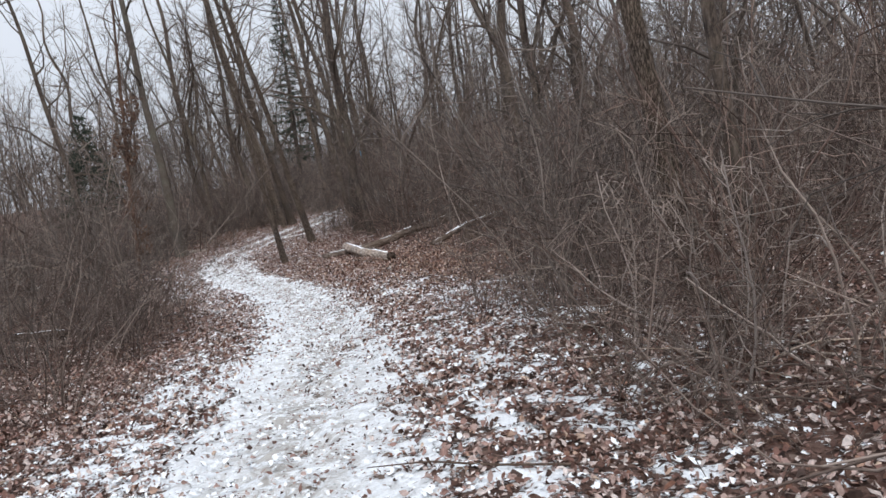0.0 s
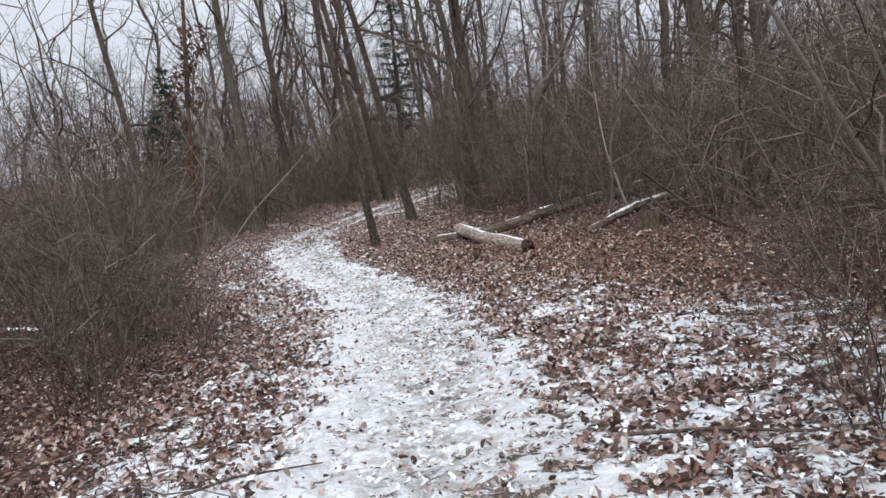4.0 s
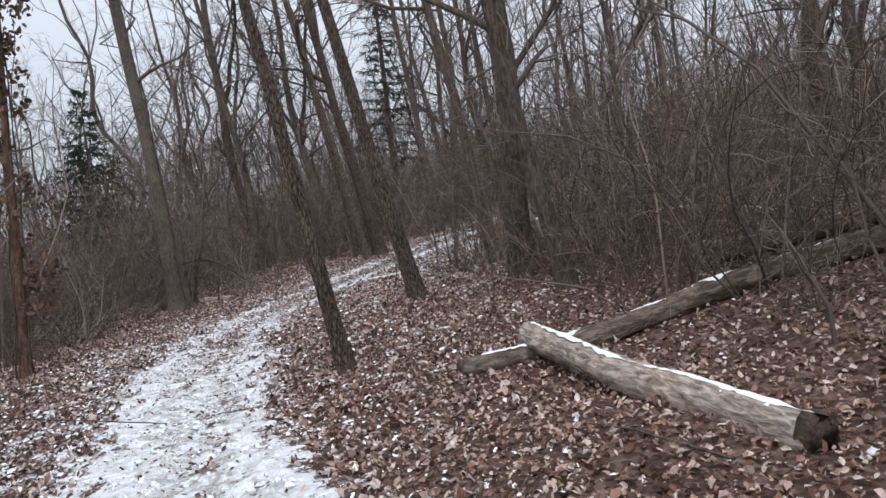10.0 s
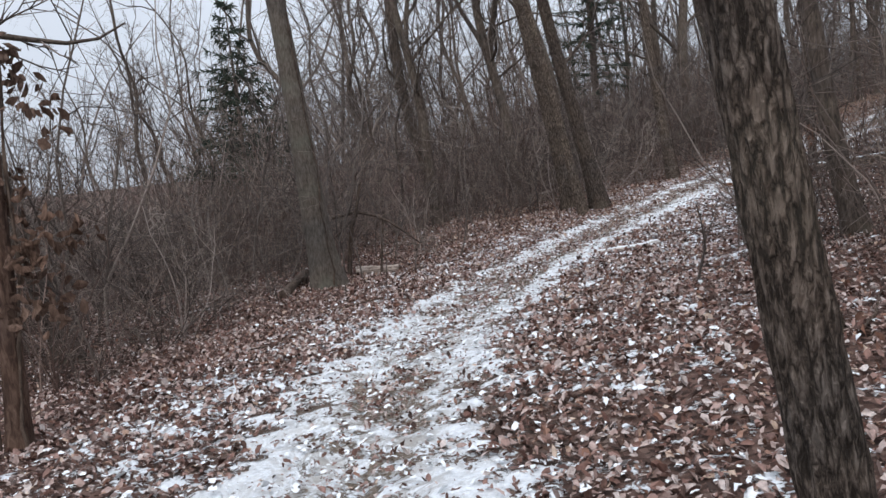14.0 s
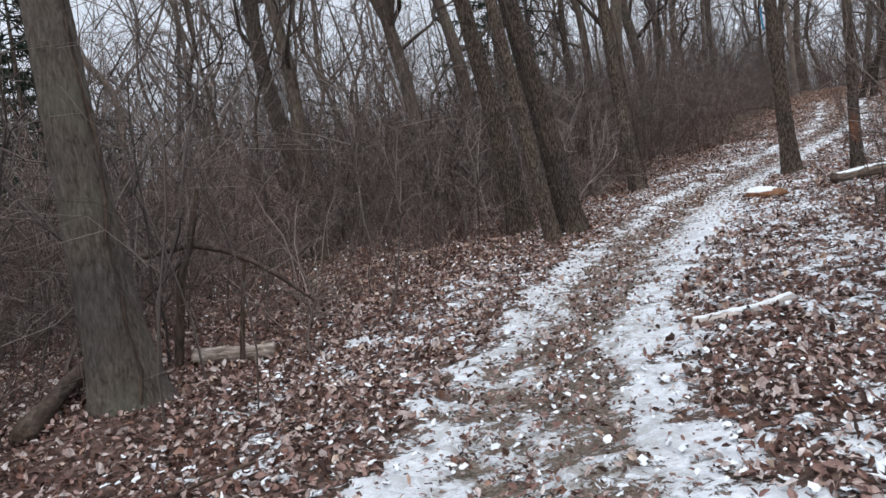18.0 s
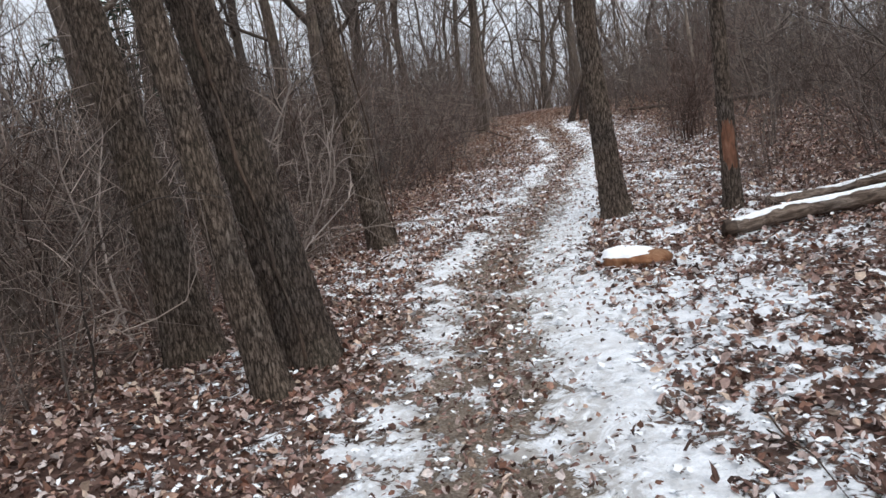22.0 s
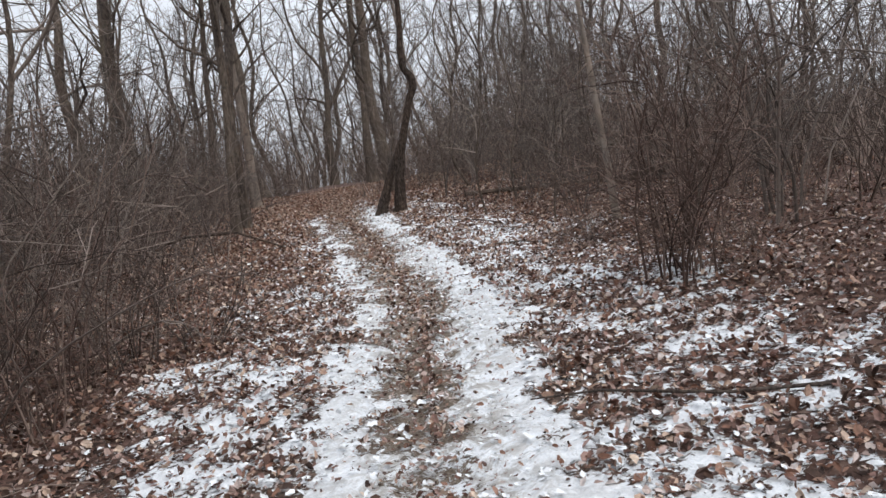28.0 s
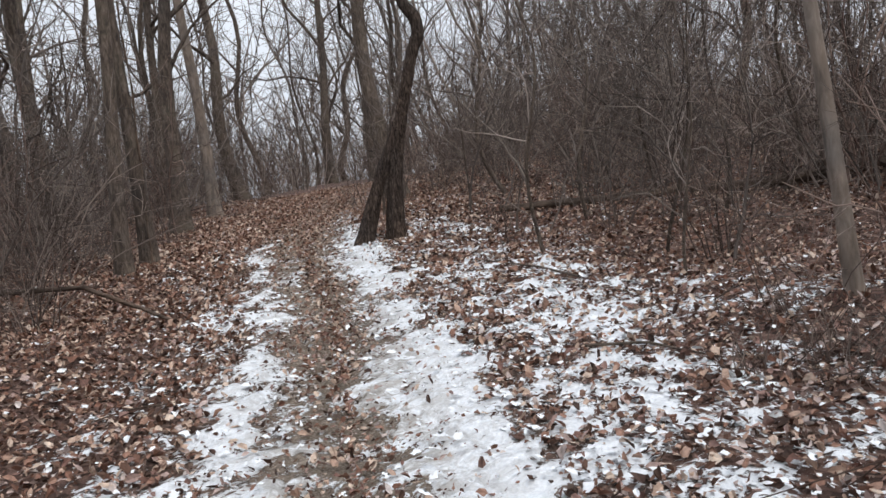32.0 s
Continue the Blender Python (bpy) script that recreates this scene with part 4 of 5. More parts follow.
# brush that stands out by the trail: kind, x, y, size
for kind, x, y, size in ((CLUMP, 1.2, 42.75, 0.95), (POLES[3], -9.0, 29.0, 0.8), (POLES[1], -10.9, 28.9, 0.9), (POLES[0], -8.7, 31.4, 0.9), (POLES[2], -8.9, 30.6, 0.8), (ARCHES[2], -9.2, 31.8, 0.7), (ARCHES[0], -10.6, 27.2, 0.7), (BUSHES[1], -3.1, 44.7, 0.8), (BUSHES[4], -3.5, 45.7, 0.9), (ARCHES[2], -2.9, 45.6, 0.8), (BUSHES[2], -2.6, 46.3, 0.9), (ARCHES[0], -4.2, 44.4, 0.8), (BUSHES[0], -1.9, 47.4, 0.85), (BUSHES[2], -4.5, 13.2, 0.75), (BUSHES[4], -5.2, 14.0, 0.7), (TANGLES[0], -4.9, 12.5, 0.9), (POLES[0], -4.2, 12.9, 0.8), (ARCHES[0], 1.5, 4.7, 0.65), (ARCHES[2], 1.95, 5.3, 0.8), (ARCHES[0], 1.25, 5.9, 0.6), (ARCHES[2], 2.4, 4.5, 0.8), (BUSHES[1], 1.9, 5.1, 0.75), (BUSHES[0], 1.2, 6.3, 0.7), (BUSHES[2], 2.3, 5.9, 0.9), (TANGLES[3], 1.6, 3.6, 0.6), (TANGLES[1], 1.2, 4.6, 0.7), (BUSHES[0], 0.75, 8.4, 0.8), (BUSHES[4], 1.4, 8.1, 0.95), (BUSHES[2], 0.4, 9.2, 0.75), (BUSHES[0], 1.9, 7.2, 1.0), (BUSHES[1], 1.3, 9.3, 0.9), (TANGLES[1], 0.3, 8.5, 0.7), (TANGLES[2], 1.0, 7.4, 0.9),
                         (BUSHES[4], 2.4, 8.4, 1.1), (BUSHES[1], 2.6, 6.4, 1.0), (ARCHES[0], -7.6, 36.6, 0.85), (ARCHES[2], -7.0, 37.6, 0.9), (ARCHES[0], -6.5, 38.5, 0.8), (ARCHES[2], -6.0, 39.7, 0.85), (ARCHES[1], -8.2, 35.2, 0.8),
                         (LOW[0], -0.2, 18.6, 1.0), (LOW[2], 0.4, 18.2, 1.0), (POLES[0], 0.2, 19.6, 0.9), (POLES[2], -0.5, 19.3, 1.0), (LOW[2], 1.0, 18.9, 1.2), (POLES[0], 1.0, 20.2, 0.9), (LOW[0], -0.4, 20.1, 1.1), (BUSHES[3], -4.1, 28.9, 0.95), (BUSHES[0], 1.5, 16.8, 1.1), (BUSHES[1], 1.15, 17.4, 0.9),
                         (BUSHES[3], 1.1, 8.0, 0.9), (TANGLES[1], 0.95, 5.2, 0.8), (TANGLES[3], 1.6, 4.4, 0.9), (TANGLES[0], 2.0, 5.6, 1.1), (BUSHES[2], 1.5, 6.6, 0.9),
                         (TANGLES[2], -2.1, 45.2, 1.1), (BUSHES[2], -2.7, 45.0, 0.9), (BUSHES[4], -5.7, 14.2, 1.0), (TANGLES[1], -3.9, 7.6, 1.0), (BUSHES[0], -4.4, 8.5, 0.9),
                         (POLES[1], 4.1, 49.9, 0.8), (POLES[3], 5.5, 50.5, 0.8), (POLES[1], 4.3, 51.0, 0.9), (POLES[2], -4.9, 26.7, 0.9), (BUSHES[4], 0.5, 20.1, 0.8),
                         (POLES[0], 3.9, 47.3, 0.9), (POLES[3], 5.2, 49.2, 0.7), (POLES[3], -10.6, 29.1, 0.9), (POLES[1], -10.9, 28.6, 1.0), (LOW[1], 2.7, 45.5, 1.1), (LOW[2], 3.0, 45.9, 1.0),
                         (BUSHES[3], -5.2, 42.3, 1.0), (BUSHES[1], -4.6, 43.2, 1.0), (BUSHES[0], -5.8, 41.4, 1.05), (BUSHES[4], -4.3, 44.6, 1.05), (BUSHES[2], -5.0, 44.0, 1.2), (BUSHES[1], -6.1, 40.4, 1.05),
                         (LOW[0], -2.7, 24.6, 1.1), (LOW[2], -2.2, 24.3, 1.2), (POLES[2], -2.9, 24.7, 0.9), (POLES[0], -2.3, 24.8, 0.8), (LOW[2], -3.1, 25.1, 1.2), (TANGLES[2], -2.0, 25.0, 0.8), (POLES[2], -1.7, 23.4, 0.9), (POLES[0], -3.2, 23.2, 0.6), (LOW[2], -1.8, 22.8, 1.0),
                         (TANGLES[0], -5.95, 39.5, 0.6), (TANGLES[2], -6.2, 38.9, 0.7), (LOW[1], -2.6, 36.0, 0.9), (LOW[2], 3.93, 49.9, 1.0), (TANGLES[2], 2.5, 45.3, 0.5), (LOW[1], 2.3, 45.6, 1.0),
                         (BUSHES[4], 5.2, 54.4, 0.8), (BUSHES[0], 6.1, 55.0, 0.9), (BUSHES[2], 4.9, 55.4, 0.9), (TANGLES[1], 5.6, 53.4, 0.9), (BUSHES[3], 6.9, 54.1, 0.8), (BUSHES[4], 7.4, 55.6, 1.0), (TANGLES[0], 6.4, 52.6, 0.8)):
    copy_thing(kind, pose(x, y, hill(x, y) - 0.03, 0, 0, 57 * x) @ Matrix.Scale(size, 4))

for x, y, size in ((-12.2, 37.6, 0.8), (-11.3, 35.9, 0.7), (-13.1, 39.6, 0.9), (-10.2, 37.2, 0.65), (-12.6, 35.0, 0.8), (3.73, 47.36, 0.5), (3.6, 48.9, 0.42), (4.4, 48.2, 0.5), (5.0, 49.9, 0.5), (5.9, 48.8, 0.45), (6.6, 50.4, 0.55), (4.6, 51.6, 0.5), (7.4, 49.2, 0.5), (6.2, 46.9, 0.45), (5.6, 52.2, 0.6),
                   (8.2, 51.4, 0.6), (4.0, 52.9, 0.55), (7.6, 47.2, 0.5), (3.9, 45.0, 0.4), (8.9, 49.0, 0.6)):
    copy_thing(SLIM[int(7 * x) % 6], pose(x, y, hill(x, y) - 0.05, 5 * np.sin(9 * x), 6 * np.cos(7 * y), 97 * x) @ Matrix.Scale(size, 4))


def thicket():
    """The brush further back, too dense and far to tell one bush from the next."""
    g, r = Geo(), np.random.default_rng(31)
    for _ in range(1500):
        y, d = r.uniform(-10, 88), r.choice((-1, 1)) * (6.5 + 24 * r.random() ** 1.6)
        x = float(hermite(TRAIL_X, y)) + d
        if y > 64:
            x += r.uniform(-14, 14)
        z = hill(x, y)
        tall = r.uniform(1.4, 3.2) * (0.62 if d > 0 and y > 38 else 1.0)
        for _ in range(10):
            a, lean = r.uniform(0, 6.28), r.uniform(0.05, 0.6)
            way = np.array((np.cos(a) * lean, np.sin(a) * lean, 1.0))
            way /= np.linalg.norm(way)
            at = (x + r.normal(0, 0.55), y + r.normal(0, 0.55), z - 0.05)
            pts = wander(r, at, way, tall * r.uniform(0.6, 1.1), 3, 0.14)
            g.tube(pts, (0.012, 0.01, 0.007, 0.004), 3)
            for _ in range(4):
                k = int(r.integers(1, 3))
                g.tube(wander(r, pts[k], side_way(r, way, 0.65), tall * 0.4, 1, 0.2), (0.006, 0.004), 3)
    tagged(new("thicket", g.mesh("thicket", TWIG)), "dense leafless brown brush filling the wood", "brush", kind="stuff")


thicket()


# ---- logs, sticks and stones ----
def log(name, label, pts, r0, r1, bark, category="log", snow=True, seed=0, sides=20, group="", heap=0.26):
    """A fallen log along pts; a cap of snow lies on it."""
    r = np.random.default_rng(seed)
    pts = np.array(pts, float)
    u = np.linspace(0, len(pts) - 1, 28 * (len(pts) - 1) + 1)
    line = np.stack([np.interp(u, np.arange(len(pts)), pts[:, i]) for i in range(3)], -1)
    line += np.cumsum(r.normal(0, 0.004, line.shape), 0) * 0.5
    rad = np.linspace(r0, r1, len(u)) * (1 + 0.05 * np.sin(np.arange(len(u)) * 0.17 + seed) + r.normal(0, 0.008, len(u)))
    root = tagged(new(name), label, category, group)
    turn = Vector(line[-1] - line[0]).to_track_quat("Z", "Y").to_matrix()
    root.location, root.rotation_euler = line[0], turn.to_euler()
    back = np.array(turn)  # columns are the log's own axes
    g = Geo()
    g.tube(line - line[0], rad, sides, close=True, rough=lambda i, a, z: 1 + 0.05 * np.sin(7 * a + i * 0.09) + 0.04 * np.sin(3 * a + 1.2 * np.sin(i * 0.1)) + 0.03 * np.sin(13 * a + 0.25 * i))
    g.v = [v @ back for v in g.v]
    part("wood", g, bark, root)
    if snow:
        way = line[-1] - line[0]
        side = np.cross(way / np.linalg.norm(way), (0, 0, 1))
        side /= np.linalg.norm(side)
        n, k = len(u), 7
        broad = np.convolve(r.normal(0, 1, n + 8), np.ones(9) / 3, "valid")
        left, right = (np.clip(heap + 0.24 * broad + np.convolve(r.normal(0, 0.32, n + 4), np.ones(5) / 5, "valid"), 0.0, 0.85) for _ in range(2))
        left[:2] = right[:2] = left[-1:] = right[-1:] = 0
        w = np.linspace(-1, 1, k)[None]
        a = np.where(w < 0, left[:, None], right[:, None]) * w
        thick = rad[:, None] * 1.06 + 0.01 * np.cos(w * np.pi / 2) * np.clip(4 * (left + right), 0, 1)[:, None] - 0.03 * rad[:, None] * (left + right < 0.06)[:, None]
        v = line[:, None] - line[0] + thick[..., None] * (np.sin(a)[..., None] * side + np.cos(a)[..., None] * np.array((0, 0, 1.0)))
        i, j = np.arange(n - 1)[:, None] * k, np.arange(k - 1)[None]
        s = Geo()
        s.add(v @ back, np.stack((i + j, i + j + 1, i + k + j + 1, i + k + j), -1))
        part("snow_cap", s, SNOW, root, "thin uneven snow")
    return root


def broken_end(root, r, at, way):
    """The dark rotten end of a log."""
    g = Geo()
    way = np.array(way) / np.linalg.norm(way)
    back = np.array(root.rotation_euler.to_matrix())
    a = (np.array(at) - np.array(root.location)) @ back
    w = way @ back
    g.tube([a - 0.05 * w, a + 0.02 * w, a + 0.035 * w, a + 0.01 * w], (r * 1.02, r * 1.05, r * 0.8, r * 0.3), 16, close=True, rough=lambda i, t, z: 1 + 0.12 * np.sin(5 * t + i) + 0.08 * np.sin(9 * t))
    part("broken_end", g, DARK_WOOD, root, "dark rotten broken end")


def on(x, y, up=0.0):
    return (x, y, hill(x, y) + up)


crossing = log("log", "weathered pale log with snow on it, lying across another log", [on(-2.60, 20.6, 0.18), on(-1.97, 19.1, 0.12), on(-1.27, 17.75, 0.085)], 0.105, 0.115, DEAD_WOOD, seed=1, group="fallen logs", heap=0.32)
broken_end(crossing, 0.1, on(-1.27, 17.75, 0.08), (0.4, -0.92, -0.03))
log("log", "long grey log half sunk in leaf litter under another log", [on(-3.14, 20.15, 0.05), on(-2.3, 20.55, 0.03), on(-1.42, 20.99, 0.07), on(-0.89, 21.05, 0.1), on(0.95, 21.4, 0.14)], 0.085, 0.11, MID_WOOD, heap=0.12, seed=2, group="fallen logs")
log("log", "broken snow-topped log at the foot of the brush", [on(-0.35, 18.35, 0.06), on(0.55, 19.05, 0.07), on(1.5, 19.77, 0.07)], 0.06, 0.075, MID_WOOD, seed=3, group="fallen logs")
log("log", "dark old log behind the thicket twigs", [on(-0.6, 22.6, 0.1), on(1.0, 22.3, 0.15), on(2.6, 22.4, 0.2)], 0.1, 0.08, DARK_WOOD, seed=4, snow=False, group="fallen logs")
log("branch", "pale debarked branch lying beside the trail", [on(-6.08, 29.95, 0.025), on(-5.7, 30.1, 0.035), on(-5.3, 30.4, 0.045)], 0.03, 0.038, PALE_WOOD, "branch", seed=5, sides=14, heap=0.6)
near_log = log("log", "snow-topped log by a slim tree on the slope", [on(-3.25, 35.62, 0.07), on(-2.6, 35.5, 0.09), on(-1.3, 35.3, 0.13)], 0.06, 0.075, MID_WOOD, seed=6, group="fallen logs", heap=0.62)
broken_end(near_log, 0.066, on(-3.25, 35.62, 0.07), (-0.98, 0.18, -0.03))
log("log", "thin fallen log with snow on the slope", [on(-2.5, 36.1, 0.05), on(-1.7, 36.15, 0.08), on(-0.6, 36.3, 0.12)], 0.045, 0.04, MID_WOOD, seed=7, group="fallen logs", heap=0.6)
log("branch", "pale fallen branch under thin snow in the thicket", [on(-14.0, 26.5, 0.1), on(-13.4, 26.6, 0.14), on(-12.8, 26.9, 0.12)], 0.045, 0.035, PALE_WOOD, "branch", seed=12, sides=12)
log("log", "short pale weathered log in the leaf litter", [on(-9.85, 30.74, 0.04), on(-9.22, 30.84, 0.05)], 0.07, 0.06, DEAD_WOOD, seed=8, snow=False, group="fallen logs")
log("log", "dark rotten log at the foot of a thick tree", [on(-10.15, 28.95, 0.05), on(-10.45, 29.8, 0.12), on(-10.75, 30.7, 0.06)], 0.07, 0.055, DARK_WOOD, seed=13, snow=False, group="fallen logs")
log("log", "dark old log under the brush by the trail", [on(-8.7, 15.6, 0.06), on(-7.5, 15.0, 0.1), on(-6.45, 14.2, 0.06)], 0.09, 0.07, DARK_WOOD, seed=14, group="fallen logs", heap=0.1)
log("branch", "dark dead limb leaning down into the leaf litter", [(0.24, 15.9, hill(0.5, 16) + 1.1), (0.7, 15.97, hill(0.5, 16) + 0.7), (1.02, 16.0, hill(0.5, 16) + 0.45), on(1.6, 16.05, -0.03)], 0.012, 0.03, DARK_WOOD, "branch", seed=15, snow=False, sides=10)
log("branch", "pale fallen limb propped up in the brush", [on(0.9, 25.5, -0.03), on(0.1, 25.7, 0.25), on(-1.1, 25.9, 0.42)], 0.045, 0.03, DEAD_WOOD, "branch", seed=16, sides=12, heap=0.5)
log("branch", "dark fallen branch arching over the leaf litter", [on(-1.4, 51.2, 0.05), on(-0.7, 50.7, 0.28), on(-0.1, 50.1, 0.3), on(0.45, 49.5, 0.03)], 0.03, 0.014, DARK_WOOD, "branch", seed=9, snow=False, sides=10)
log("log", "long dark log lying along the hillside", [on(4.6, 51.0, 0.03), on(5.9, 50.4, 0.06), on(7.3, 49.6, 0.08), on(8.8, 48.4, 0.1)], 0.05, 0.075, DARK_WOOD, seed=10, snow=False, group="fallen logs")


def stone(x, y, size, seed, mat, label, cap):
    r = np.random.default_rng(seed)
    n, k = 24, 40
    lat, a = np.meshgrid(np.linspace(-1.5, 1.5, n), np.arange(k) * 2 * np.pi / k, indexing="ij")
    way = np.stack((np.cos(lat) * np.cos(a), np.cos(lat) * np.sin(a), np.sin(lat)), -1)
    cuts = r.normal(0, 1, (26, 3))
    cuts /= np.linalg.norm(cuts, axis=1)[:, None]
    far = r.uniform(0.78, 1.02, 26) / np.maximum(way @ cuts.T, 0.05)
    v = way * (np.minimum(far.min(-1), 1.15) + 0.025 * np.sin(5 * a + 4 * lat) + 0.012 * np.sin(17 * a - 9 * lat))[..., None] * size
    i, j = np.arange(n - 1)[:, None] * k, np.arange(k)[None]
    f = np.stack(np.broadcast_arrays(i + j, i + (j + 1) % k, i + k + (j + 1) % k, i + k + j), -1)
    root = tagged(new("stone"), label, "stone")
    root.location = on(x, y, size[2] * 0.3)
    root.rotation_euler = (0, 0, -0.5)
    g = Geo()
    g.add(v, f)
    part("rock", g, mat, root)
    if cap:
        s = Geo()
        top = v[15:] * (0.86, 0.98, 1.0) + (-0.035, 0.0, 0.014)
        top[0] += (0.0, 0.0, -0.03)
        top[1:3] += np.stack((0 * a[0], 0 * a[0], 0.008 * np.sin(3 * a[0]) - 0.004), -1)
        m = np.arange(len(top) - 1)[:, None] * k
        s.add(top, np.stack(np.broadcast_arrays(m + j, m + (j + 1) % k, m + k + (j + 1) % k, m + k + j), -1))
        part("snow_cap", s, SNOW, root, "flat cap of snow")
    return root


# a dead leaning stem and an arching branch in the thicket
def stump():
    g = Geo()
    g.tube([(0, 0, -0.1), (0, 0, 0.02), (0.01, 0, 0.12), (0.02, 0, 0.26), (0.02, 0, 0.2), (0.02, 0, 0.15)], (0.26, 0.21, 0.17, 0.15, 0.1, 0.01), 28,
           rough=lambda i, a, z: 1 + 0.14 * np.sin(4 * a + 1) + 0.09 * np.sin(9 * a + i) + 0.05 * np.sin(15 * a))
    ob = new("stump", g.mesh("stump", DARK_WOOD))
    ob.location = on(0.55, 17.5)
    tagged(ob, "low dark rotten stump in red-brown leaf litter", "stump")


stump()


def dead_arch():
    root = tagged(new("dead_branch"), "dark dead branch arching from a broken stem in the thicket", "branch")
    base = np.array(on(-9.75, 30.68))
    root.location = base
    for name, pts, rad in (("stem", ((-0.24, 0.0, -0.1), (-0.1, 0.0, 0.75), (0.0, 0.0, 0.95), (0.12, 0.02, 1.42)), (0.04, 0.034, 0.03, 0.016)),
                           ("branch", ((-0.42, 0.0, 0.9), (0.0, 0.02, 0.97), (0.28, 0.02, 0.9), (0.5, 0.03, 0.79), (0.68, 0.05, 0.66), (0.95, 0.1, 0.42)), (0.022, 0.024, 0.022, 0.02, 0.016, 0.008)),
                           ("prop", ((0.3, 0.02, -0.05), (0.36, 0.02, 0.4), (0.42, 0.03, 0.8)), (0.022, 0.018, 0.014)),
                           ("side_branch", ((-0.5, 0.1, 0.55), (-0.25, 0.05, 0.72), (-0.05, 0.02, 0.88)), (0.01, 0.013, 0.014))):
        g = Geo()
        g.tube(pts, rad, 9)
        part(name, g, DARK_WOOD, root)


dead_arch()


def sticks():
    """Fallen sticks by the trail."""
    r = np.random.default_rng(91)
    for n in range(70):
        y = r.uniform(3, 58)
        d = r.choice((-1, 1)) * r.uniform(0.9, 5.5)
        x = float(hermite(TRAIL_X, y)) + d
        a, long = r.uniform(0, 6.28), r.uniform(0.4, 1.7)
        ends = [on(x + long * u * np.cos(a), y + long * u * np.sin(a), 0.02 + 0.05 * r.random()) for u in (-0.5, -0.15, 0.2, 0.5)]
        pts = np.array(ends) + r.normal(0, 0.03, (4, 3)) * (1, 1, 0.3)
        g = Geo()
        thick = r.uniform(0.004, 0.011)
        g.tube(pts - pts[0], np.array((1, 0.9, 0.7, 0.4)) * thick, 6)
        ob = new("stick", g.mesh("stick", (DARK_WOOD, BARK_FAR, DARK_WOOD)[n % 3]))
        ob.location = pts[0]
        tagged(ob, "thin fallen stick lying on leaf litter", "stick", "fallen sticks")


sticks()


def bent_canes():
    """Pale bent canes of a collapsed bush by the trail."""
    r = np.random.default_rng(93)
    root = tagged(new("fallen_bush"), "collapsed bush of pale bent canes beside the trail", "shrub")
    base = np.array(on(2.3, 5.0))
    root.location = base
    for n in range(34):
        a = r.uniform(0, 6.28)
        way = np.array((np.cos(a), np.sin(a) * 0.6, r.uniform(0.2, 1.0)))
        at = (r.normal(0, 0.5), r.normal(0, 0.5), -0.05)
        g = Geo()
        long = r.uniform(0.7, 1.6)
        pts = wander(r, at, way / np.linalg.norm(way), long, 7, 0.13, -0.11)
        pts[:, 2] = np.maximum(pts[:, 2], 0.02)
        k = r.uniform(0.004, 0.011)
        g.tube(pts, np.linspace(k, k * 0.35, 8), 5)
        part("cane", g, (TWIG, DEAD_WOOD, TWIG)[n % 3], root)


bent_canes()

ORANGE_ROCK = bark_material("orange_brown_stone", (0.07, 0.036, 0.02), (0.18, 0.09, 0.05), (0.3, 0.19, 0.12), scale=4.0, relief=0.01)
stone(-4.12, 35.6, (0.26, 0.18, 0.09), 5, ORANGE_ROCK, "orange-brown stone with a cap of snow beside the trail", True)


# ---- the double-footed crooked tree at the bend ----
def crooked_tree():
    root = tagged(new("tree"), "crooked dark tree on two spread feet at the bend", "tree", "trees beside the trail")
    x, y = 3.11, 51.05
    root.location = on(x, y)
    right, ahead = np.array((0.87, -0.48, 0)), np.array((0.48, 0.87, 0))
    for pts, rad in (
        (((-0.31, -0.15), (-0.23, 0.08), (-0.11, 0.45), (0.06, 0.85), (0.18, 1.1), (0.24, 1.3)), (0.15, 0.1, 0.075, 0.065, 0.055, 0.03)),
        (((0.1, -0.15), (0.1, 0.1), (0.15, 0.65), (0.23, 1.05), (0.33, 1.45), (0.5, 2.0), (0.6, 2.22), (0.58, 2.4), (0.46, 2.55), (0.43, 2.8), (0.5, 3.4), (0.5, 4.6), (0.5, 6.5)),
         (0.17, 0.11, 0.08, 0.072, 0.066, 0.063, 0.07, 0.067, 0.06, 0.055, 0.05, 0.042, 0.02)),
    ):
        g = Geo()
        u = np.linspace(0, len(pts) - 1, 8 * (len(pts) - 1) + 1)
        p = np.array(pts)
        line = np.stack([np.interp(u, np.arange(len(p)), p[:, i]) for i in range(2)], -1)
        ker = np.ones(5) / 5
        smooth = np.stack([np.convolve(np.pad(line[:, i], 2, mode="edge"), ker, "valid") for i in range(2)], -1)
        g.tube(smooth[:, :1] * right + smooth[:, 1:] * np.array((0, 0, 1.0)), np.interp(u, np.arange(len(rad)), rad), 28,
               rough=lambda i, a, z: 1 + 0.06 * np.sin(5 * a + 0.4 * i) + 0.05 * np.sin(9 * a + np.sin(i)))
        part("trunk", g, DARK_BARK, root)
    r = np.random.default_rng(77)
    c = Geo()
    for _ in range(16):
        z = r.uniform(2.6, 6.5)
        grow(r, c, 0.48 * right + (0, 0, z), side_way(r, (0, 0, 1), r.uniform(0.6, 1.3)), r.uniform(0.7, 1.6), 0.018, 2, 0.2, 0.02, 4, 0.8)
    part("crown", c, TWIG_GREY, root, "bare fine twigs")


crooked_tree()


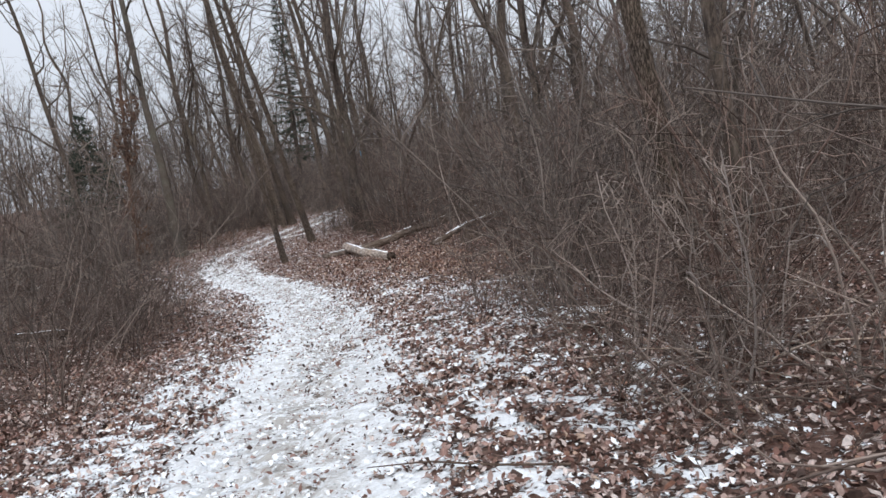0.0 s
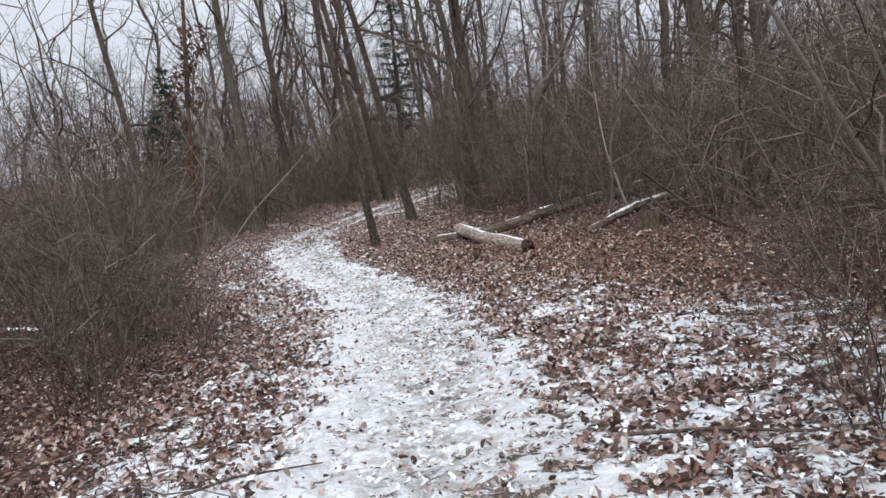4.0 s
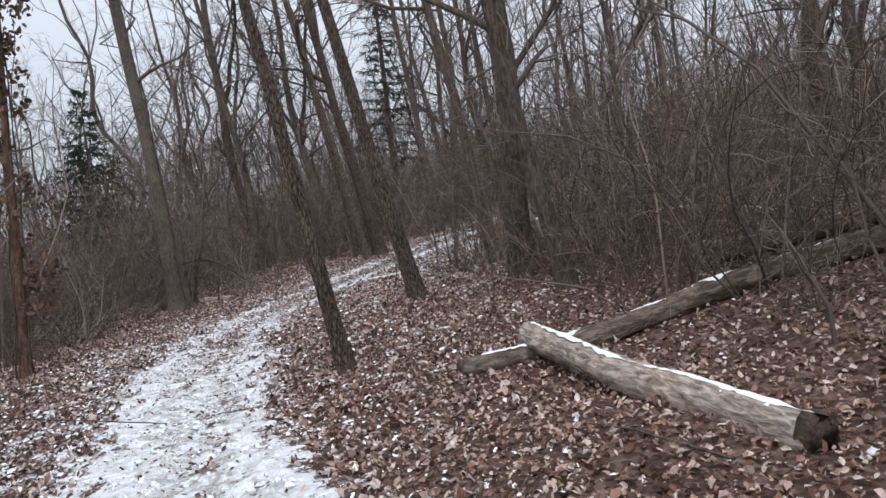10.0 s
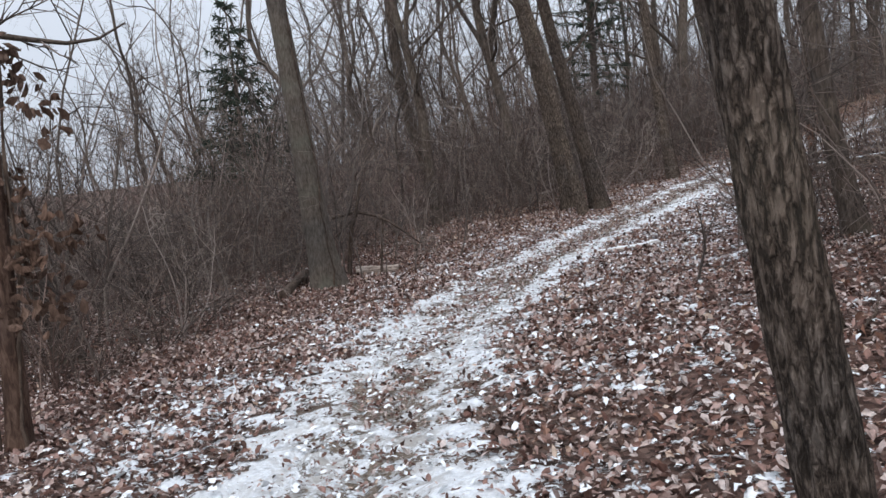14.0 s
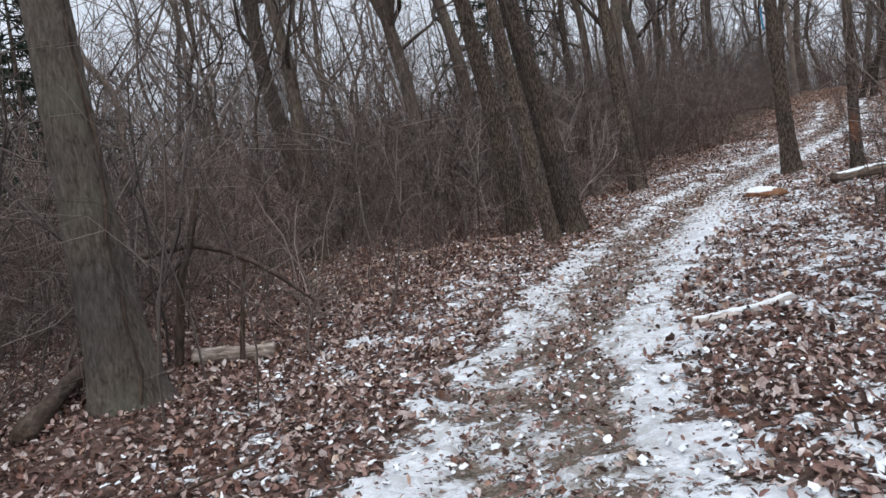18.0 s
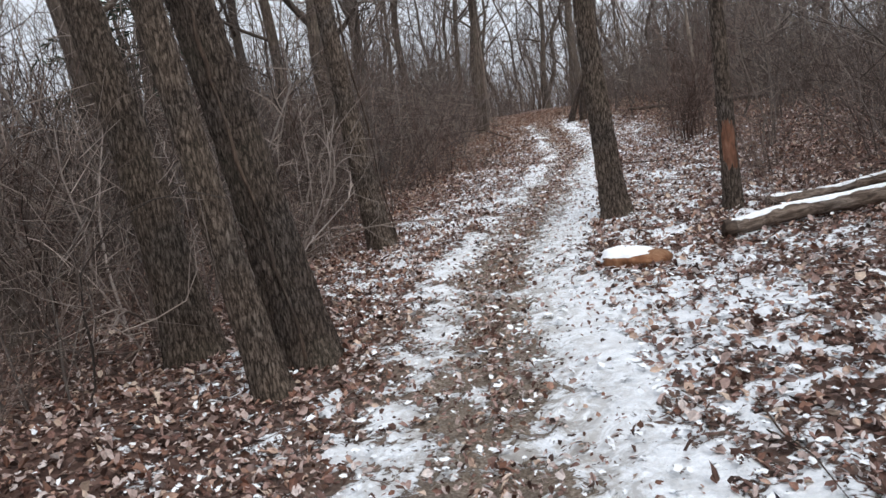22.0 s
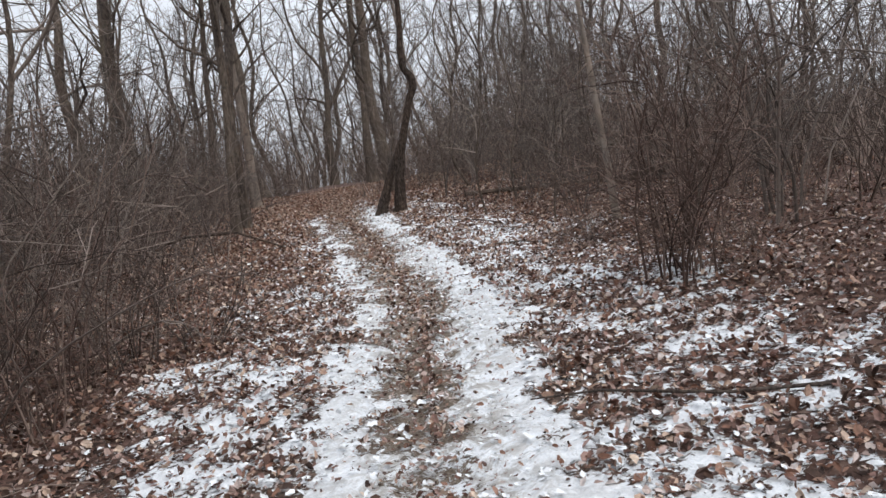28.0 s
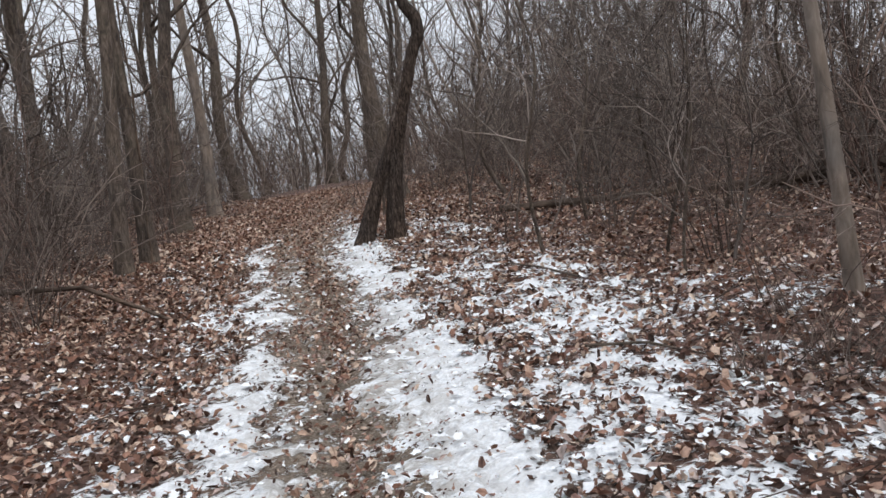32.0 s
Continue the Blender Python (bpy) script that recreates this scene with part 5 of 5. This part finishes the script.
# ---- leaf litter ----
def leaf_shapes(r, n, lobed=False):
    """n curled leaves lying about the origin: of two folded quads, or lobed and crumpled, of four."""
    long = r.uniform(0.04, 0.1, n)
    wide = long * r.uniform(0.16, 0.36, n)
    curl = long * r.uniform(-0.2, 0.5, n)
    z = np.zeros(n)

    def edge(u, w):
        return np.stack((long * (u - 0.5 + r.normal(0, 0.04, n)), wide * w * r.uniform(0.8, 1.15, n), wide * np.abs(w) * r.uniform(-0.4, 1.2, n) + curl * u), -1)

    base, tip = np.stack((-long * 0.5, z, z), -1), np.stack((long * 0.5, z, curl), -1)
    if lobed:
        sides = [edge(u, w) for w0 in (1, -1) for u, w in ((0.22, 1.0 * w0), (0.42, 0.5 * w0), (0.6, 1.05 * w0), (0.8, 0.5 * w0))]
        v = np.stack([base, *sides, tip], 1)
    else:
        v = np.stack([base, edge(0.3, 1.0), edge(0.7, 0.8), tip, edge(0.7, -0.85), edge(0.28, -1.0)], 1)
    yaw, tilt, roll = r.uniform(0, 6.283, n), r.normal(0, 0.5, n), r.normal(0, 0.5, n)
    cy, sy, ct, st, cr, sr = np.cos(yaw), np.sin(yaw), np.cos(tilt), np.sin(tilt), np.cos(roll), np.sin(roll)
    v = np.stack((v[..., 0] * ct[:, None] + v[..., 2] * st[:, None], v[..., 1], -v[..., 0] * st[:, None] + v[..., 2] * ct[:, None]), -1)
    v = np.stack((v[..., 0], v[..., 1] * cr[:, None] - v[..., 2] * sr[:, None], v[..., 1] * sr[:, None] + v[..., 2] * cr[:, None]), -1)
    v = np.stack((v[..., 0] * cy[:, None] - v[..., 1] * sy[:, None], v[..., 0] * sy[:, None] + v[..., 1] * cy[:, None], v[..., 2]), -1)
    return v - np.stack((z, z, v[..., 2].min(1)), -1)[:, None]


LOBES = np.array(((0, 3, 2, 1), (0, 9, 4, 3), (0, 5, 6, 7), (0, 7, 8, 9)))
QUADS = np.array(((0, 3, 2, 1), (0, 5, 4, 3)))


def litter():
    r = np.random.default_rng(41)
    n = 900000
    y = r.uniform(0.5, 63, n)
    d = r.choice((-1, 1), n) * 8.5 * r.random(n) ** 1.7
    lies = snow_lies(hermite(TRAIL_X, y) + d, y)
    keep = (1 - np.where(np.abs(d) < 0.8, 0.9, 0.66) * np.clip((lies - 0.4) / 0.25, 0, 1)) * np.clip(1.3 - np.abs(d) / 8, 0.3, 1) * np.clip(np.abs(d) / 0.9, 0.16 + 0.26 * later(y, 18, 8), 1)
    keep *= 1 - 0.3 * bell(d, 0, 0.3) * later(y, 14, 10)
    ok = r.random(n) < keep * 0.9
    y, d = y[ok], d[ok]
    x = hermite(TRAIL_X, y) + d
    small = np.where(np.abs(d) < 0.7, 0.5, 0.64) * r.uniform(0.6, 1.25, len(y))
    warm = r.random(len(y)) < np.clip(0.12 + 0.3 * later(y, 30, 6) + 0.5 * later(y, 42, 8) + 0.6 * bell(y, 16, 4) * bell(d, 3.5, 2.0), 0, 0.9)
    near = (np.abs(d) < 2.4) & (r.random(len(y)) < 0.25)
    for lobed, close in ((True, near), (False, ~near)):
        for mat, kind in ((LEAF, ~warm), (LEAF_WARM, warm)):
            k = close & kind
            shape, faces = leaf_shapes(r, int(k.sum()), lobed), LOBES if lobed else QUADS
            v = shape * small[k][:, None, None]
            v += np.stack((x[k], y[k], land(x[k], y[k]) + 0.003 + r.uniform(0, 0.022, int(k.sum()))), -1)[:, None]
            g = Geo()
            g.add(v, (np.arange(len(v)) * shape.shape[1])[:, None, None] + faces[None])
            colour = "orange-brown" if mat is LEAF_WARM else "brown and tan"
            tagged(new("leaf_litter", g.mesh("leaf_litter", mat, smooth=False)), colour + " dead leaves strewn over snow and soil", "leaves", kind="stuff")
    shapes = []
    for s in leaf_shapes(r, 12, True) * 1.1:
        g = Geo()
        g.add(s, LOBES)
        shapes.append(g.mesh("leaf", LEAF, smooth=False))
    for n in range(300):
        yy, dd = r.uniform(19, 33), r.choice((-1, 1)) * r.uniform(0.5, 2.4)
        xx = float(hermite(TRAIL_X, yy)) + dd
        ob = new("leaf", shapes[int(r.integers(12))])
        ob.parent = ground
        ob.location, ob.rotation_euler = on(xx, yy, 0.012), (0, 0, r.uniform(0, 6.28))


litter()


def snow_patches():
    """Leaf-sized scraps of snow left on the litter."""
    r = np.random.default_rng(43)
    n = 190000
    y, d = r.uniform(0.5, 62, n), r.choice((-1, 1), n) * 6.5 * r.random(n) ** 1.4
    wave = 0.5 + 0.5 * np.sin(1.7 * d + 1.1 * y) * np.sin(0.9 * y - 0.6 * d + 1.0)
    keep = np.clip(snow_cover(d, y) * 1.7 + 0.35 * wave - 0.34, 0.015, 1.0) * np.clip(1.4 - np.abs(d) / 6, 0.25, 1)
    keep *= np.where(np.abs(d) < 0.75, 0.35, 1.0)
    ok = r.random(n) < keep * 0.75
    y, d = y[ok], d[ok]
    x = hermite(TRAIL_X, y) + d
    v = leaf_shapes(r, len(y), True) * np.array((0.8, 1.1, 0.5)) * r.uniform(0.3, 0.95, len(y))[:, None, None]
    v += np.stack((x, y, land(x, y) + 0.016 + r.uniform(0, 0.02, len(y))), -1)[:, None]
    g = Geo()
    g.add(v, (np.arange(len(y)) * 10)[:, None, None] + LOBES[None])
    tagged(new("snow_patches", g.mesh("snow_patches", SNOW)), "small scraps of thin snow lying on dead leaves", "snow", kind="stuff")


snow_patches()


def crumbs():
    """Broken leaves and twig ends trodden into the trail."""
    r = np.random.default_rng(47)
    n = 42000
    y, d = r.uniform(0.5, 60, n), r.normal(0, 0.55, n)
    x = hermite(TRAIL_X, y) + d
    v = leaf_shapes(r, n) * np.array((0.55, 0.25, 0.4)) * r.uniform(0.25, 0.9, n)[:, None, None]
    v += np.stack((x, y, land(x, y) - 0.03 * np.exp(-((d / 0.45) ** 2)) + 0.004), -1)[:, None]
    g = Geo()
    g.add(v, (np.arange(n) * 6)[:, None, None] + QUADS[None])
    tagged(new("leaf_crumbs", g.mesh("leaf_crumbs", LEAF, smooth=False)), "broken bits of leaves and twigs trodden into the trail", "leaves", kind="stuff")


crumbs()


def hanging_leaves():
    """Bunches of dead leaves that cling to the thin vine-grown tree."""
    r = np.random.default_rng(53)
    bunches, each = 34, 24
    z = np.repeat(r.uniform(0.9, 5.2, bunches), each)
    out = np.repeat(r.normal(0, 0.17, (bunches, 2)), each, 0) + r.normal(0, 0.07, (bunches * each, 2))
    v = leaf_shapes(r, bunches * each) * 1.25
    v = np.stack((v[..., 0], v[..., 2], v[..., 1]), -1)
    v += np.stack((0.06 * z + out[:, 0], 0.02 * z + out[:, 1], z + r.normal(0, 0.1, len(z))), -1)[:, None]
    g = Geo()
    g.add(v, (np.arange(len(z)) * 6)[:, None, None] + QUADS[None])
    tagged(part("clinging_leaves", g, BARK_RED, NEAR_TREES[3], "dry brown leaves still clinging"), kind="stuff")


hanging_leaves()
